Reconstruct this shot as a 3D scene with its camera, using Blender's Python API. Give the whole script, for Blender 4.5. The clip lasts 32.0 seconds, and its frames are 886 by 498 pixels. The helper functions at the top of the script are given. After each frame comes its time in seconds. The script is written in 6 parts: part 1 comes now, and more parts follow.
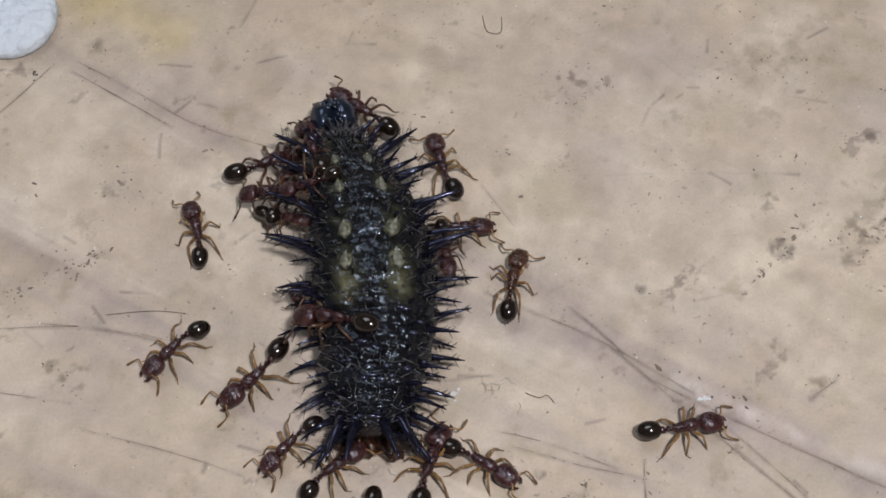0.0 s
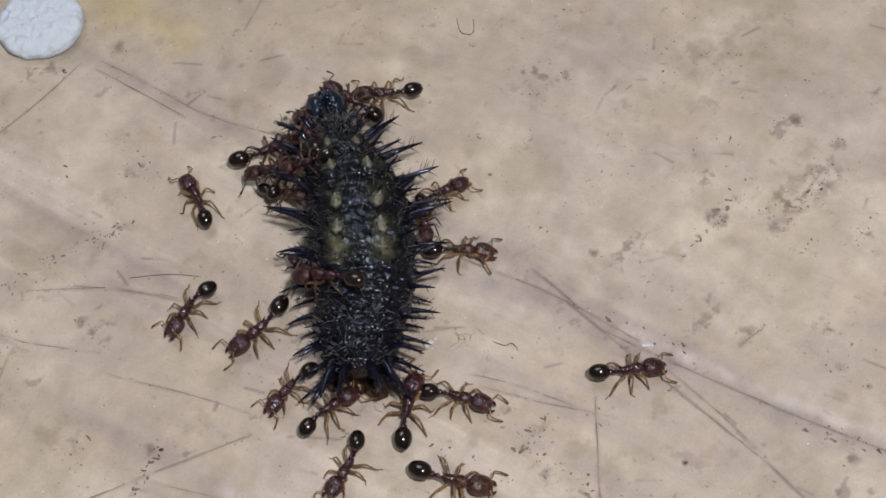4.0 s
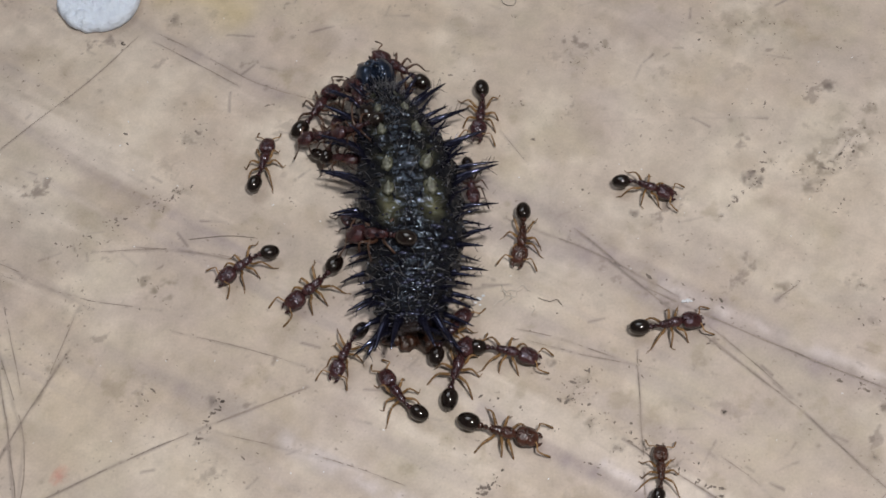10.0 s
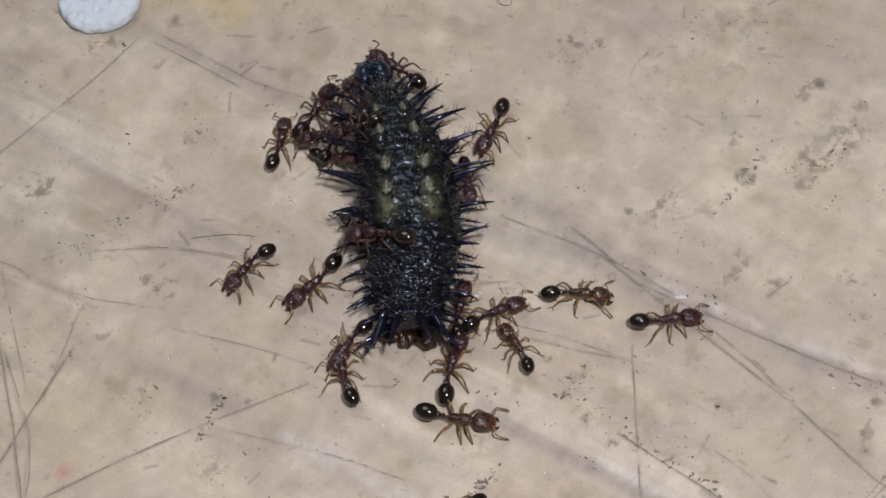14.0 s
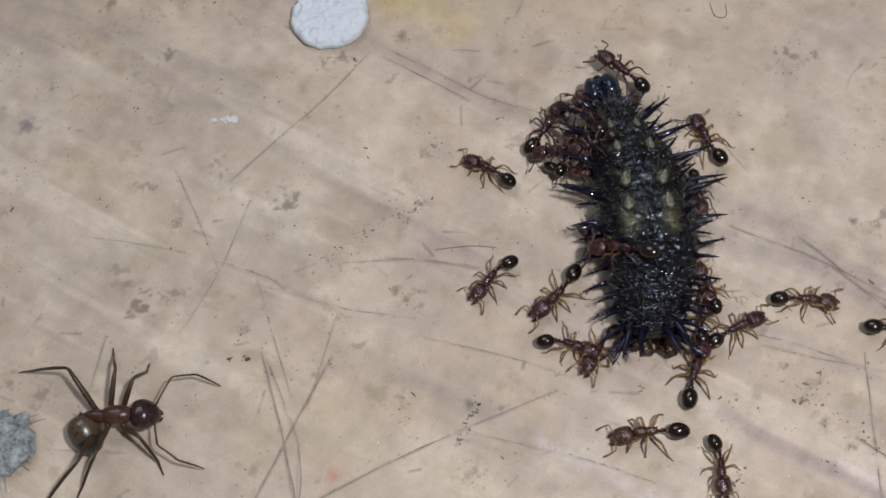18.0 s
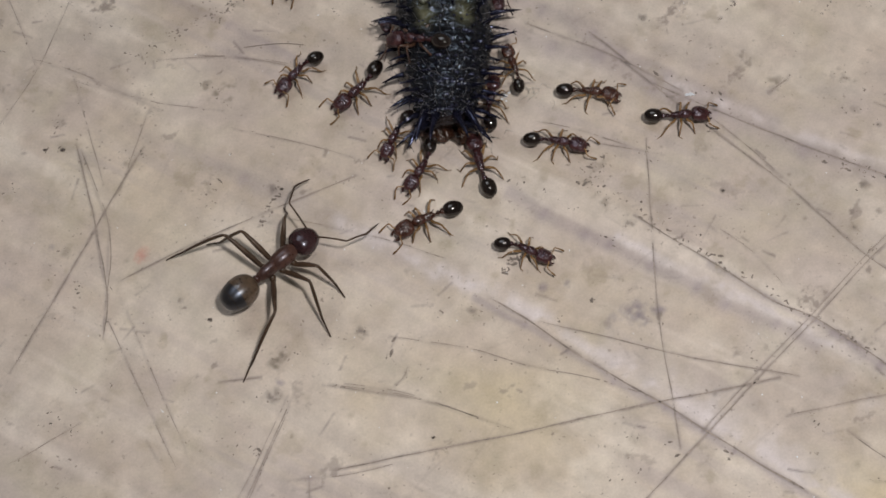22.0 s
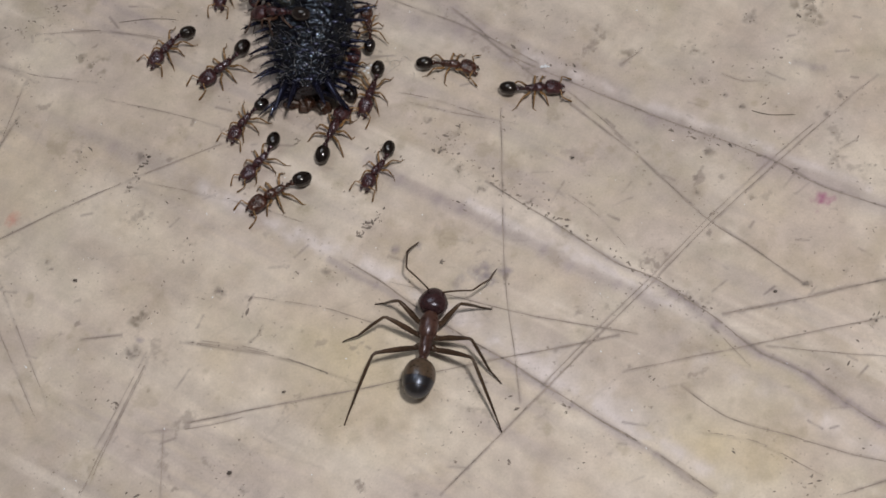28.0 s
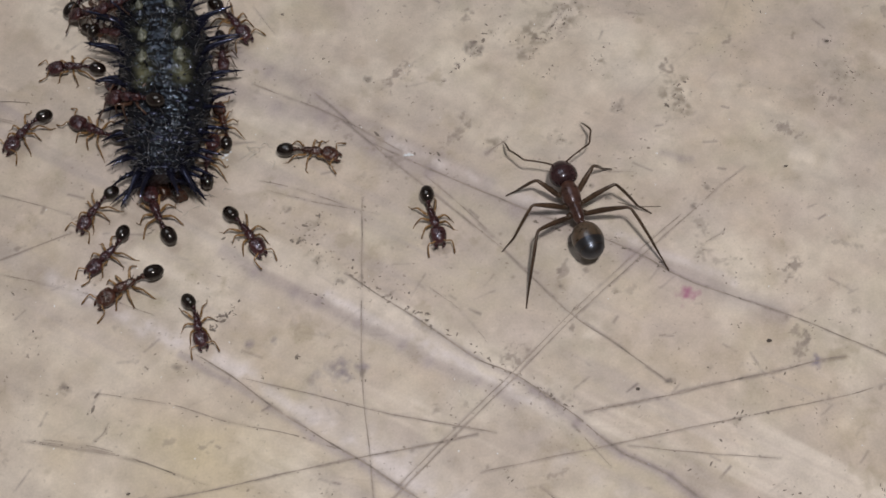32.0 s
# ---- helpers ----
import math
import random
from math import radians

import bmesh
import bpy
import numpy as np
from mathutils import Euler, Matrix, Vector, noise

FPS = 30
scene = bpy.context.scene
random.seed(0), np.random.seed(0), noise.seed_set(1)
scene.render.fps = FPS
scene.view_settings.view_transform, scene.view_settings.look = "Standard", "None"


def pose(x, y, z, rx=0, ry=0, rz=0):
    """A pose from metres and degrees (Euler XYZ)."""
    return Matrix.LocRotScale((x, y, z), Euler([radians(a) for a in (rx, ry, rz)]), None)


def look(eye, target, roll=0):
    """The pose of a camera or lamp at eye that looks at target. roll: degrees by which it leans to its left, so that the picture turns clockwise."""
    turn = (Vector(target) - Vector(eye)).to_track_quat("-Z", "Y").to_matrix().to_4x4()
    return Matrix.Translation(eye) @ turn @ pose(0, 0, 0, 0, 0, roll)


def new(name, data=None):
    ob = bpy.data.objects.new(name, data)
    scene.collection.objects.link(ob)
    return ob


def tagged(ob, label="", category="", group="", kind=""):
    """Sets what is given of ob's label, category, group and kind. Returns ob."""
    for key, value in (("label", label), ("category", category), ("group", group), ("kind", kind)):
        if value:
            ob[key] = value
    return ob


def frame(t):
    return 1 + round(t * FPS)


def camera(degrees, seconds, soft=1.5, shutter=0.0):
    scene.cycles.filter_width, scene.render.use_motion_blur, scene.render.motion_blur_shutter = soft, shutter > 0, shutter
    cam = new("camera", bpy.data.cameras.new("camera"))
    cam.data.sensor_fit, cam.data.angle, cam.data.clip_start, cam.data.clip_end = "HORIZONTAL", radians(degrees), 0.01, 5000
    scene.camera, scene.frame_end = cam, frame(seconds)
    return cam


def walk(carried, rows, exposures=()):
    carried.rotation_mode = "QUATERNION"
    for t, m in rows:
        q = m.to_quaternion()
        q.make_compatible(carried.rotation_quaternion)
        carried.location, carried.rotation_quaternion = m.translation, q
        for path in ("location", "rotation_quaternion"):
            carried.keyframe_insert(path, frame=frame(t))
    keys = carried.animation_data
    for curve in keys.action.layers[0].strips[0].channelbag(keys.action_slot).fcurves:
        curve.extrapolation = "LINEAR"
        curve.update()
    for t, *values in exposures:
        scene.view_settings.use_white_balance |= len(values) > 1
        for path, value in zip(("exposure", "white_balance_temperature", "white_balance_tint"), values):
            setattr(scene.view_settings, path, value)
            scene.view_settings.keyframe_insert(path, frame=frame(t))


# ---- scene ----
cam = camera(32.332, 32.0, soft=1.7)
walk(cam, [
    (0, pose(0.00106, 0.01023, 0.06472, 29.11, 0.39, -2.40)),
    (0.5, pose(0.00120, 0.00867, 0.06554, 28.30, 0.11, -2.66)),
    (1, pose(0.00085, 0.00904, 0.06651, 27.94, 0.12, -2.80)),
    (1.5, pose(0.00201, 0.00562, 0.06870, 28.45, 0.22, -2.81)),
    (2, pose(0.00319, 0.00417, 0.07213, 29.10, 0.75, -2.59)),
    (2.5, pose(0.00270, 0.00317, 0.07325, 29.84, 0.66, -2.66)),
    (3, pose(0.00269, 0.00271, 0.07362, 29.92, 0.80, -2.61)),
    (3.5, pose(0.00196, 0.00228, 0.07292, 30.11, 0.59, -2.73)),
    (4, pose(0.00191, 0.00229, 0.07288, 29.98, 0.56, -2.74)),
    (4.5, pose(0.00241, 0.00163, 0.07311, 30.10, 0.73, -2.60)),
    (6.5, pose(0.00225, -0.00038, 0.07456, 30.42, 0.52, -2.80)),
    (7, pose(0.00064, -0.00071, 0.07525, 30.22, 0.81, -2.85)),
    (7.5, pose(-0.00227, -0.00047, 0.07742, 29.59, 1.14, -2.75)),
    (8, pose(-0.00203, 0.00006, 0.07795, 29.42, 1.35, -2.64)),
    (8.5, pose(-0.00103, -0.00069, 0.07744, 29.78, 1.42, -2.63)),
    (9, pose(0.00002, -0.00045, 0.07481, 29.72, 1.45, -2.55)),
    (9.5, pose(-0.00020, -0.00084, 0.07493, 29.77, 1.19, -2.66)),
    (10, pose(0.00038, -0.00087, 0.07508, 29.66, 1.41, -2.58)),
    (10.5, pose(0.00088, -0.00205, 0.07528, 29.67, 1.44, -2.63)),
    (11, pose(0.00088, -0.00214, 0.07491, 29.47, 1.42, -2.71)),
    (11.5, pose(0.00085, -0.00192, 0.07498, 29.22, 1.49, -2.71)),
    (12, pose(0.00046, -0.00200, 0.07463, 29.17, 1.34, -2.77)),
    (12.5, pose(0.00077, -0.00204, 0.07497, 29.03, 1.42, -2.74)),
    (13, pose(0.00072, -0.00214, 0.07505, 29.04, 1.32, -2.78)),
    (13.5, pose(0.00090, -0.00190, 0.07560, 29.05, 1.47, -2.81)),
    (15.5, pose(-0.00239, 0.00151, 0.07853, 30.14, 1.40, -2.59)),
    (16, pose(-0.00256, 0.00152, 0.07833, 30.31, 1.39, -3.25)),
    (16.5, pose(-0.00083, 0.00581, 0.08096, 30.74, 1.55, -3.30)),
    (17, pose(-0.00476, 0.00377, 0.08247, 30.69, 1.73, -3.37)),
    (17.5, pose(-0.01186, 0.00392, 0.08516, 27.79, 2.58, -2.65)),
    (18, pose(-0.01080, 0.00131, 0.08301, 26.79, 3.04, -2.41)),
    (18.5, pose(-0.00992, 0.00039, 0.08376, 24.99, 3.01, -2.45)),
    (19, pose(-0.00931, -0.00206, 0.08304, 24.73, 2.96, -2.49)),
    (19.5, pose(-0.00801, -0.00400, 0.08285, 24.05, 2.65, -2.64)),
    (20, pose(-0.00616, -0.00503, 0.08264, 23.89, 2.70, -2.60)),
    (20.5, pose(-0.00243, -0.00719, 0.08314, 23.83, 2.59, -2.74)),
    (21, pose(-0.00113, -0.00832, 0.08428, 23.56, 2.15, -3.16)),
    (21.5, pose(-0.00147, -0.00801, 0.08410, 23.36, 1.82, -3.40)),
    (22, pose(-0.00215, -0.00774, 0.08392, 23.32, 1.57, -3.54)),
    (22.5, pose(-0.00190, -0.00816, 0.08346, 23.61, 1.56, -3.57)),
    (23, pose(-0.00209, -0.00806, 0.08323, 23.57, 1.45, -3.66)),
    (23.5, pose(-0.00249, -0.00803, 0.08314, 23.53, 1.27, -3.81)),
    (24, pose(-0.00248, -0.00792, 0.08307, 23.56, 1.28, -3.80)),
    (24.5, pose(-0.00171, -0.00764, 0.08347, 23.43, 1.31, -3.76)),
    (26.5, pose(-0.00011, -0.00633, 0.08441, 22.82, 1.79, -3.56)),
    (27, pose(0.00502, -0.01103, 0.08597, 23.63, 2.03, -3.36)),
    (27.5, pose(0.00593, -0.01170, 0.08648, 23.47, 2.02, -3.35)),
    (28, pose(0.00728, -0.01263, 0.08561, 23.91, 2.02, -3.30)),
    (28.5, pose(0.00881, -0.01282, 0.08545, 24.12, 1.79, -3.34)),
    (29, pose(0.01006, -0.01243, 0.08519, 24.44, 1.43, -3.53)),
    (29.5, pose(0.00932, -0.01174, 0.08445, 24.93, 0.36, -3.96)),
    (30, pose(0.00950, -0.01014, 0.08456, 24.99, -0.01, -4.11)),
    (30.5, pose(0.00989, -0.00967, 0.08436, 25.09, -0.16, -4.13)),
    (31, pose(0.01049, -0.01012, 0.08400, 25.21, 0.03, -4.04)),
    (31.5, pose(0.01071, -0.01033, 0.08443, 25.34, -0.01, -4.06)),
    (32, pose(0.01194, -0.00967, 0.08417, 25.93, -0.38, -4.14)),
], exposures=[(0, 0.14), (4, 0.10), (8, 0.06), (10, 0.08), (13, 0.08), (16, 0.05), (17, 0.10), (18, 0.12), (19, 0.08), (20, 0.02), (21, -0.06), (24, -0.07), (28, -0.11), (30, -0.12), (32, -0.11)])

# ---- light: a small lamp high over the floor, and the room's ceiling lamp ----
MM = 0.001
world = bpy.data.worlds.new("room_air")
scene.world = world
world.use_nodes = True
world.node_tree.nodes["Background"].inputs[0].default_value = (0.75, 0.85, 1.0, 1)
world.node_tree.nodes["Background"].inputs[1].default_value = 0.05


def area_lamp(name, eye, target, size, watts, colour):
    data = bpy.data.lights.new(name, "AREA")
    data.shape, data.size, data.energy, data.color = "DISK", size, watts, colour
    ob = new(name, data)
    ob.matrix_world = look(eye, target)
    return ob


area_lamp("desk_lamp_light", (0.025, -0.006, 0.140), (0.025, 0.000, 0.0), 0.012, 0.148, (1.0, 0.95, 0.90))
area_lamp("room_light", (-0.5, 0.9, 2.25), (0.0, 0.0, 0.0), 1.4, 15.0, (0.93, 0.96, 1.0))


# ---- materials ----
def material(name, colour, rough=0.5, vary=0.25, grain=2500.0, bump=0.2, depth=0.00005, spec=0.5, coat=0.0,
             tint=None, wide=400.0):
    """A surface with colour variation at two scales and a fine relief."""
    m = bpy.data.materials.new(name)
    m.use_nodes = True
    nt = m.node_tree
    p = nt.nodes["Principled BSDF"]
    co = nt.nodes.new("ShaderNodeTexCoord")
    fine, broad = nt.nodes.new("ShaderNodeTexNoise"), nt.nodes.new("ShaderNodeTexNoise")
    fine.inputs["Scale"].default_value, broad.inputs["Scale"].default_value = grain, wide
    fine.inputs["Detail"].default_value, broad.inputs["Detail"].default_value = 4, 3
    for n in (fine, broad):
        nt.links.new(co.outputs["Object"], n.inputs["Vector"])
    ramp = nt.nodes.new("ShaderNodeValToRGB")
    a, b = ramp.color_ramp.elements
    a.position, b.position = 0.3, 0.72
    other = tint or colour
    a.color = (*[c * (1 - vary) for c in colour], 1)
    b.color = (*[min(1, c * (1 + vary)) for c in other], 1)
    mix = nt.nodes.new("ShaderNodeMath")
    mix.operation = "MULTIPLY_ADD"
    mix.inputs[1].default_value = 0.45
    half = nt.nodes.new("ShaderNodeMath")
    half.operation = "MULTIPLY"
    half.inputs[1].default_value = 0.55
    nt.links.new(broad.outputs["Fac"], half.inputs[0])
    nt.links.new(fine.outputs["Fac"], mix.inputs[0])
    nt.links.new(half.outputs[0], mix.inputs[2])
    nt.links.new(mix.outputs[0], ramp.inputs[0])
    nt.links.new(ramp.outputs[0], p.inputs["Base Color"])
    r = nt.nodes.new("ShaderNodeMath")
    r.operation = "MULTIPLY_ADD"
    r.inputs[1].default_value, r.inputs[2].default_value = rough * 0.6, rough * 0.7
    nt.links.new(fine.outputs["Fac"], r.inputs[0])
    nt.links.new(r.outputs[0], p.inputs["Roughness"])
    p.inputs["Specular IOR Level"].default_value = spec
    p.inputs["Coat Weight"].default_value = coat
    p.inputs["Coat Roughness"].default_value = 0.12
    bp = nt.nodes.new("ShaderNodeBump")
    bp.inputs["Strength"].default_value, bp.inputs["Distance"].default_value = bump, depth
    nt.links.new(fine.outputs["Fac"], bp.inputs["Height"])
    nt.links.new(bp.outputs[0], p.inputs["Normal"])
    return m


RED = material("red_brown_cuticle", (0.017, 0.0065, 0.008), 0.2, 0.6, 4500, 0.8, 0.00012, 0.7, tint=(0.050, 0.018, 0.018), wide=1800)
PALE_RED = material("amber_red_cuticle", (0.022, 0.008, 0.006), 0.2, 0.6, 4500, 0.9, 0.00013, 0.7, tint=(0.060, 0.021, 0.013), wide=1800)
AMBER = material("amber_leg_cuticle", (0.075, 0.042, 0.020), 0.26, 0.5, 6000, 0.3, 0.00003, 0.6, tint=(0.25, 0.145, 0.06), wide=900)
BLACK = material("black_polished_cuticle", (0.006, 0.004, 0.004), 0.13, 0.4, 5000, 0.03, 0.000006, 0.7, tint=(0.014, 0.008, 0.006))
EYE = material("black_eye", (0.006, 0.005, 0.005), 0.25, 0.3, 16000, 0.5, 0.00001)
BIG_RED = material("dark_red_brown_cuticle", (0.026, 0.012, 0.010), 0.30, 0.5, 6000, 0.3, 0.00003, 0.55, tint=(0.075, 0.036, 0.026), wide=900)
BIG_HEAD = material("dark_purple_brown_head_cuticle", (0.016, 0.007, 0.008), 0.24, 0.45, 6000, 0.3, 0.00003, 0.6, tint=(0.040, 0.018, 0.019), wide=900)
BIG_AMBER = material("olive_brown_gaster_plate", (0.050, 0.034, 0.022), 0.3, 0.5, 5000, 0.2, 0.00002, 0.9, tint=(0.105, 0.068, 0.042), wide=450)
BIG_LEG = material("dark_brown_leg_cuticle", (0.024, 0.014, 0.010), 0.38, 0.5, 5000, 0.25, 0.00003, 0.35, tint=(0.062, 0.037, 0.023), wide=600)
# redder, darker copy of the leg colour, with shade put into it
SHADED_RED_LEG = material("shaded_reddish_leg_cuticle", (0.030, 0.014, 0.010), 0.3, 0.5, 6000, 0.3, 0.00003, 0.6, tint=(0.085, 0.042, 0.025), wide=900)
BIG_DARK = material("dark_gaster_cuticle", (0.010, 0.008, 0.009), 0.32, 0.4, 5000, 0.2, 0.00002, 1.0, tint=(0.020, 0.016, 0.013), wide=700)
SPINE = material("blue_black_spine", (0.003, 0.003, 0.006), 0.11, 0.5, 3000, 0.4, 0.00005, 0.65, tint=(0.008, 0.008, 0.018))
GRAIN = material("glossy_blue_black_grain", (0.003, 0.003, 0.006), 0.27, 0.5, 3000, 0.3, 0.00004, 1.0, tint=(0.014, 0.014, 0.026))
GLINT = material("pale_blue_glint", (0.12, 0.135, 0.16), 0.2, 0.5, 5000, 0.2, tint=(0.33, 0.36, 0.42), wide=2500)
HAIR = material("grey_hair", (0.05, 0.048, 0.05), 0.3, 0.5, 5000, 0.1, tint=(0.20, 0.20, 0.215), wide=2500)
HEADCAP = material("blue_black_head_capsule", (0.003, 0.005, 0.010), 0.2, 0.5, 3000, 0.4, 0.00006, 1.0, tint=(0.010, 0.016, 0.030))
GREEN = material("olive_tubercle", (0.040, 0.044, 0.022), 0.34, 0.5, 4000, 0.7, 0.0001, 0.6, tint=(0.11, 0.112, 0.075), wide=1500)
CREAM = material("cream_tubercle_tip", (0.045, 0.048, 0.030), 0.35, 0.5, 4200, 0.9, 0.00012, 0.6, tint=(0.19, 0.20, 0.165), wide=2600)
FLESH = material("torn_brown_flesh", (0.016, 0.007, 0.005), 0.25, 0.6, 2500, 0.9, 0.0002, 0.6, tint=(0.050, 0.020, 0.011))
CHALK = material("white_chalky_pellet", (0.74, 0.83, 1.0), 0.8, 0.05, 2200, 1.0, 0.00026, 0.2, wide=900)
FELT = material("grey_blue_lint", (0.14, 0.18, 0.22), 0.9, 0.6, 5000, 0.9, 0.0002, 0.2, tint=(0.38, 0.43, 0.47), wide=1500)
WHITE = material("white_flake", (0.75, 0.78, 0.85), 0.35, 0.2, 5000, 0.6, 0.0001, 0.6)
BEAD = material("lilac_grey_bead", (0.40, 0.37, 0.42), 0.5, 0.3, 3000, 0.4)
CRUMB = material("dark_crumb", (0.045, 0.038, 0.034), 0.8, 0.6, 6000, 0.8, 0.0001, 0.3, tint=(0.12, 0.10, 0.09))
FIBRE = material("fine_grey_fibre", (0.12, 0.10, 0.085), 0.7, 0.5, 4000, 0.2)
for m, hue in ((SPINE, (0.56, 0.62, 1.0)), (GRAIN, (0.56, 0.63, 1.0)), (HEADCAP, (0.55, 0.68, 1.0)), (BIG_DARK, (0.68, 0.78, 1.0)), (BIG_AMBER, (0.8, 0.87, 1.0)), (BIG_RED, (0.85, 0.85, 1.0)), (BIG_HEAD, (0.8, 0.85, 1.0)), (RED, (0.85, 0.85, 1.0))):
    m.node_tree.nodes["Principled BSDF"].inputs["Specular Tint"].default_value = (*hue, 1)
PLASTER = material("white_plaster", (0.72, 0.70, 0.67), 0.9, 0.06, 60, 0.3, 0.002, 0.2, wide=2)


# ---- mesh helpers ----
def finish(bm, name, mats, smooth=True):
    me = bpy.data.meshes.new(name)
    bmesh.ops.recalc_face_normals(bm, faces=bm.faces)
    bm.to_mesh(me)
    bm.free()
    for m in mats if isinstance(mats, (list, tuple)) else [mats]:
        me.materials.append(m)
    for p in me.polygons:
        p.use_smooth = smooth
    return me


def part(name, me, parent, label="", m=None):
    """One mesh object under a thing or a part."""
    ob = new(name, me)
    ob.parent = parent
    if m is not None:
        ob.matrix_basis = m
    if label:
        ob["label"] = label
    return ob


def tube(bm, pts, radii, sides=8, cap=True, mat=0):
    """A round limb through points, with a radius at each."""
    pts, radii = [Vector(p) for p in pts], [float(r) for r in radii]
    rings = []
    for i, p in enumerate(pts):
        d = (pts[min(i + 1, len(pts) - 1)] - pts[max(i - 1, 0)]).normalized()
        u = d.cross(Vector((0, 0, 1)))
        if u.length < 1e-3:
            u = d.cross(Vector((0, 1, 0)))
        u.normalize()
        v = d.cross(u)
        rings.append([bm.verts.new(p + radii[i] * (math.cos(a) * u + math.sin(a) * v)) for a in (2 * math.pi * k / sides for k in range(sides))])
    for a, b in zip(rings, rings[1:]):
        for k in range(sides):
            f = bm.faces.new((a[k], a[(k + 1) % sides], b[(k + 1) % sides], b[k]))
            f.material_index = mat
    if cap:
        for r in (rings[0], rings[-1]):
            f = bm.faces.new(r)
            f.material_index = mat
    return rings


def blob(bm, centre, size, seg=20, rings=12, power=1.0, rough=0.0, seed=0.0, shape=None, mat=0):
    """An egg-like body: shape(u) scales the section along x, from -1 at the back to 1 in front."""
    c = Vector(centre)
    rows = []
    for i in range(rings + 1):
        th = math.pi * i / rings
        u = -math.cos(th)
        w = math.sin(th) ** power * (shape(u) if shape else 1)
        row = []
        for k in range(seg):
            a = 2 * math.pi * k / seg
            p = Vector((u * size[0], w * math.cos(a) * size[1], w * math.sin(a) * size[2]))
            if rough:
                p *= 1 + rough * noise.noise(p * (2.2 / max(size)) + Vector((seed, seed, 0)))
            row.append(p + c)
        rows.append(row)
    ends = [bm.verts.new(rows[0][0]), bm.verts.new(rows[-1][0])]
    vs = [[bm.verts.new(p) for p in row] for row in rows[1:-1]]
    fs = []
    for a, b in zip(vs, vs[1:]):
        fs += [bm.faces.new((a[k], a[(k + 1) % seg], b[(k + 1) % seg], b[k])) for k in range(seg)]
    for k in range(seg):
        fs.append(bm.faces.new((ends[0], vs[0][(k + 1) % seg], vs[0][k])))
        fs.append(bm.faces.new((ends[1], vs[-1][k], vs[-1][(k + 1) % seg])))
    for f in fs:
        f.material_index = mat


def smooth_line(pts, n):
    """n points on a soft curve through pts (Catmull-Rom)."""
    pts = [Vector(p) for p in pts]
    out = []
    for i in range(n):
        s = i / (n - 1) * (len(pts) - 1)
        k = min(int(s), len(pts) - 2)
        f = s - k
        a, b, c, d = pts[max(k - 1, 0)], pts[k], pts[k + 1], pts[min(k + 2, len(pts) - 1)]
        out.append(0.5 * ((2 * b) + (c - a) * f + (2 * a - 5 * b + 4 * c - d) * f * f + (3 * b - a - 3 * c + d) * f ** 3))
    return out


# ---- the worn board, one sheet out to the room's walls ----
def lattice(x, y, cell, seed):
    """Soft value noise from 0 to 1 on arrays of millimetres."""
    rng = np.random.RandomState(seed)
    g = rng.rand(64, 64)
    u, v = x / cell + 500, y / cell + 500
    i, j = np.floor(u).astype(int), np.floor(v).astype(int)
    fu, fv = u - i, v - j
    fu, fv = fu * fu * (3 - 2 * fu), fv * fv * (3 - 2 * fv)
    i0, i1, j0, j1 = i % 64, (i + 1) % 64, j % 64, (j + 1) % 64
    return (g[i0, j0] * (1 - fu) + g[i1, j0] * fu) * (1 - fv) + (g[i0, j1] * (1 - fu) + g[i1, j1] * fu) * fv


def cloud(x, y, cell, seed, octaves=4):
    total, gain = 0, 0
    for k in range(octaves):
        total = total + lattice(x, y, cell / 2 ** k, seed + k) * 0.6 ** k
        gain += 0.6 ** k
    return total / gain


MARKS = {"scratch": [], "lilac": [], "pale": [], "straw": [], "drift": []}
BLOTS = []


def mark(kind, wide, strong, *pts):
    """A long mark on the board: width, strength, then its course in millimetres."""
    MARKS[kind].append((wide, strong, pts))


def blot(x, y, radius, strong, kind):
    BLOTS.append((x, y, radius, strong, kind))


# straw-coloured stains
mark("straw", 2.2, 0.6, (-26.6, 69.5), (-23, 67.3), (-18.4, 64.6), (-15.4, 62.3), (-11.4, 59.5))
mark("straw", 2, 0.25, (17.9, 12.4), (21.1, 11.8), (24.9, 10.9))
mark("straw", 2, 0.15, (-7.7, 23.1), (-7.2, 19.6), (-6.6, 16.9))
mark("straw", 1.6, 0.15, (-1.6, 20.4), (1.1, 18.7), (3.1, 17.5))
# lilac rubbed bands, and lilac lines that paint the ridges' shade
mark("lilac", 0.7, 0.4, (-19.2, 60.1), (-14, 56.4), (-8.9, 53.1), (-5.6, 50.8))
mark("lilac", 0.8, 0.4, (-21.6, 38.4), (-14.1, 34.1), (-6.2, 29.1), (-4.1, 27.8))
mark("lilac", 0.4, 0.5, (29.7, 37), (30.9, 36.5), (31.6, 36.3))
mark("lilac", 1.1, 0.6, (2.5, 43.5), (5.5, 41.9), (8.4, 41), (11.6, 38.6), (15, 36.5), (20.2, 33.6), (26.9, 30), (35.5, 25.1))
mark("lilac", 0.55, 0.36, (-43.2, 64.6), (-37.2, 62.3), (-33.2, 58.9), (-27.5, 54.6), (-23.8, 51.4), (-18.4, 47.4), (-15, 45.1), (-10, 41.8))
mark("lilac", 0.5, 0.14, (-25.3, 53.8), (-21.6, 50.7), (-16.4, 46.8), (-12, 43.4), (-8.1, 39.5))
# next four run along the pale ridges: their shade painted as lilac
mark("lilac", 0.7, 0.7, (2, 32), (4, 30.4), (6.3, 28.8), (7.7, 28), (10, 26.6), (12.6, 25), (14.2, 23.9), (16.8, 22.3), (19, 20.9))
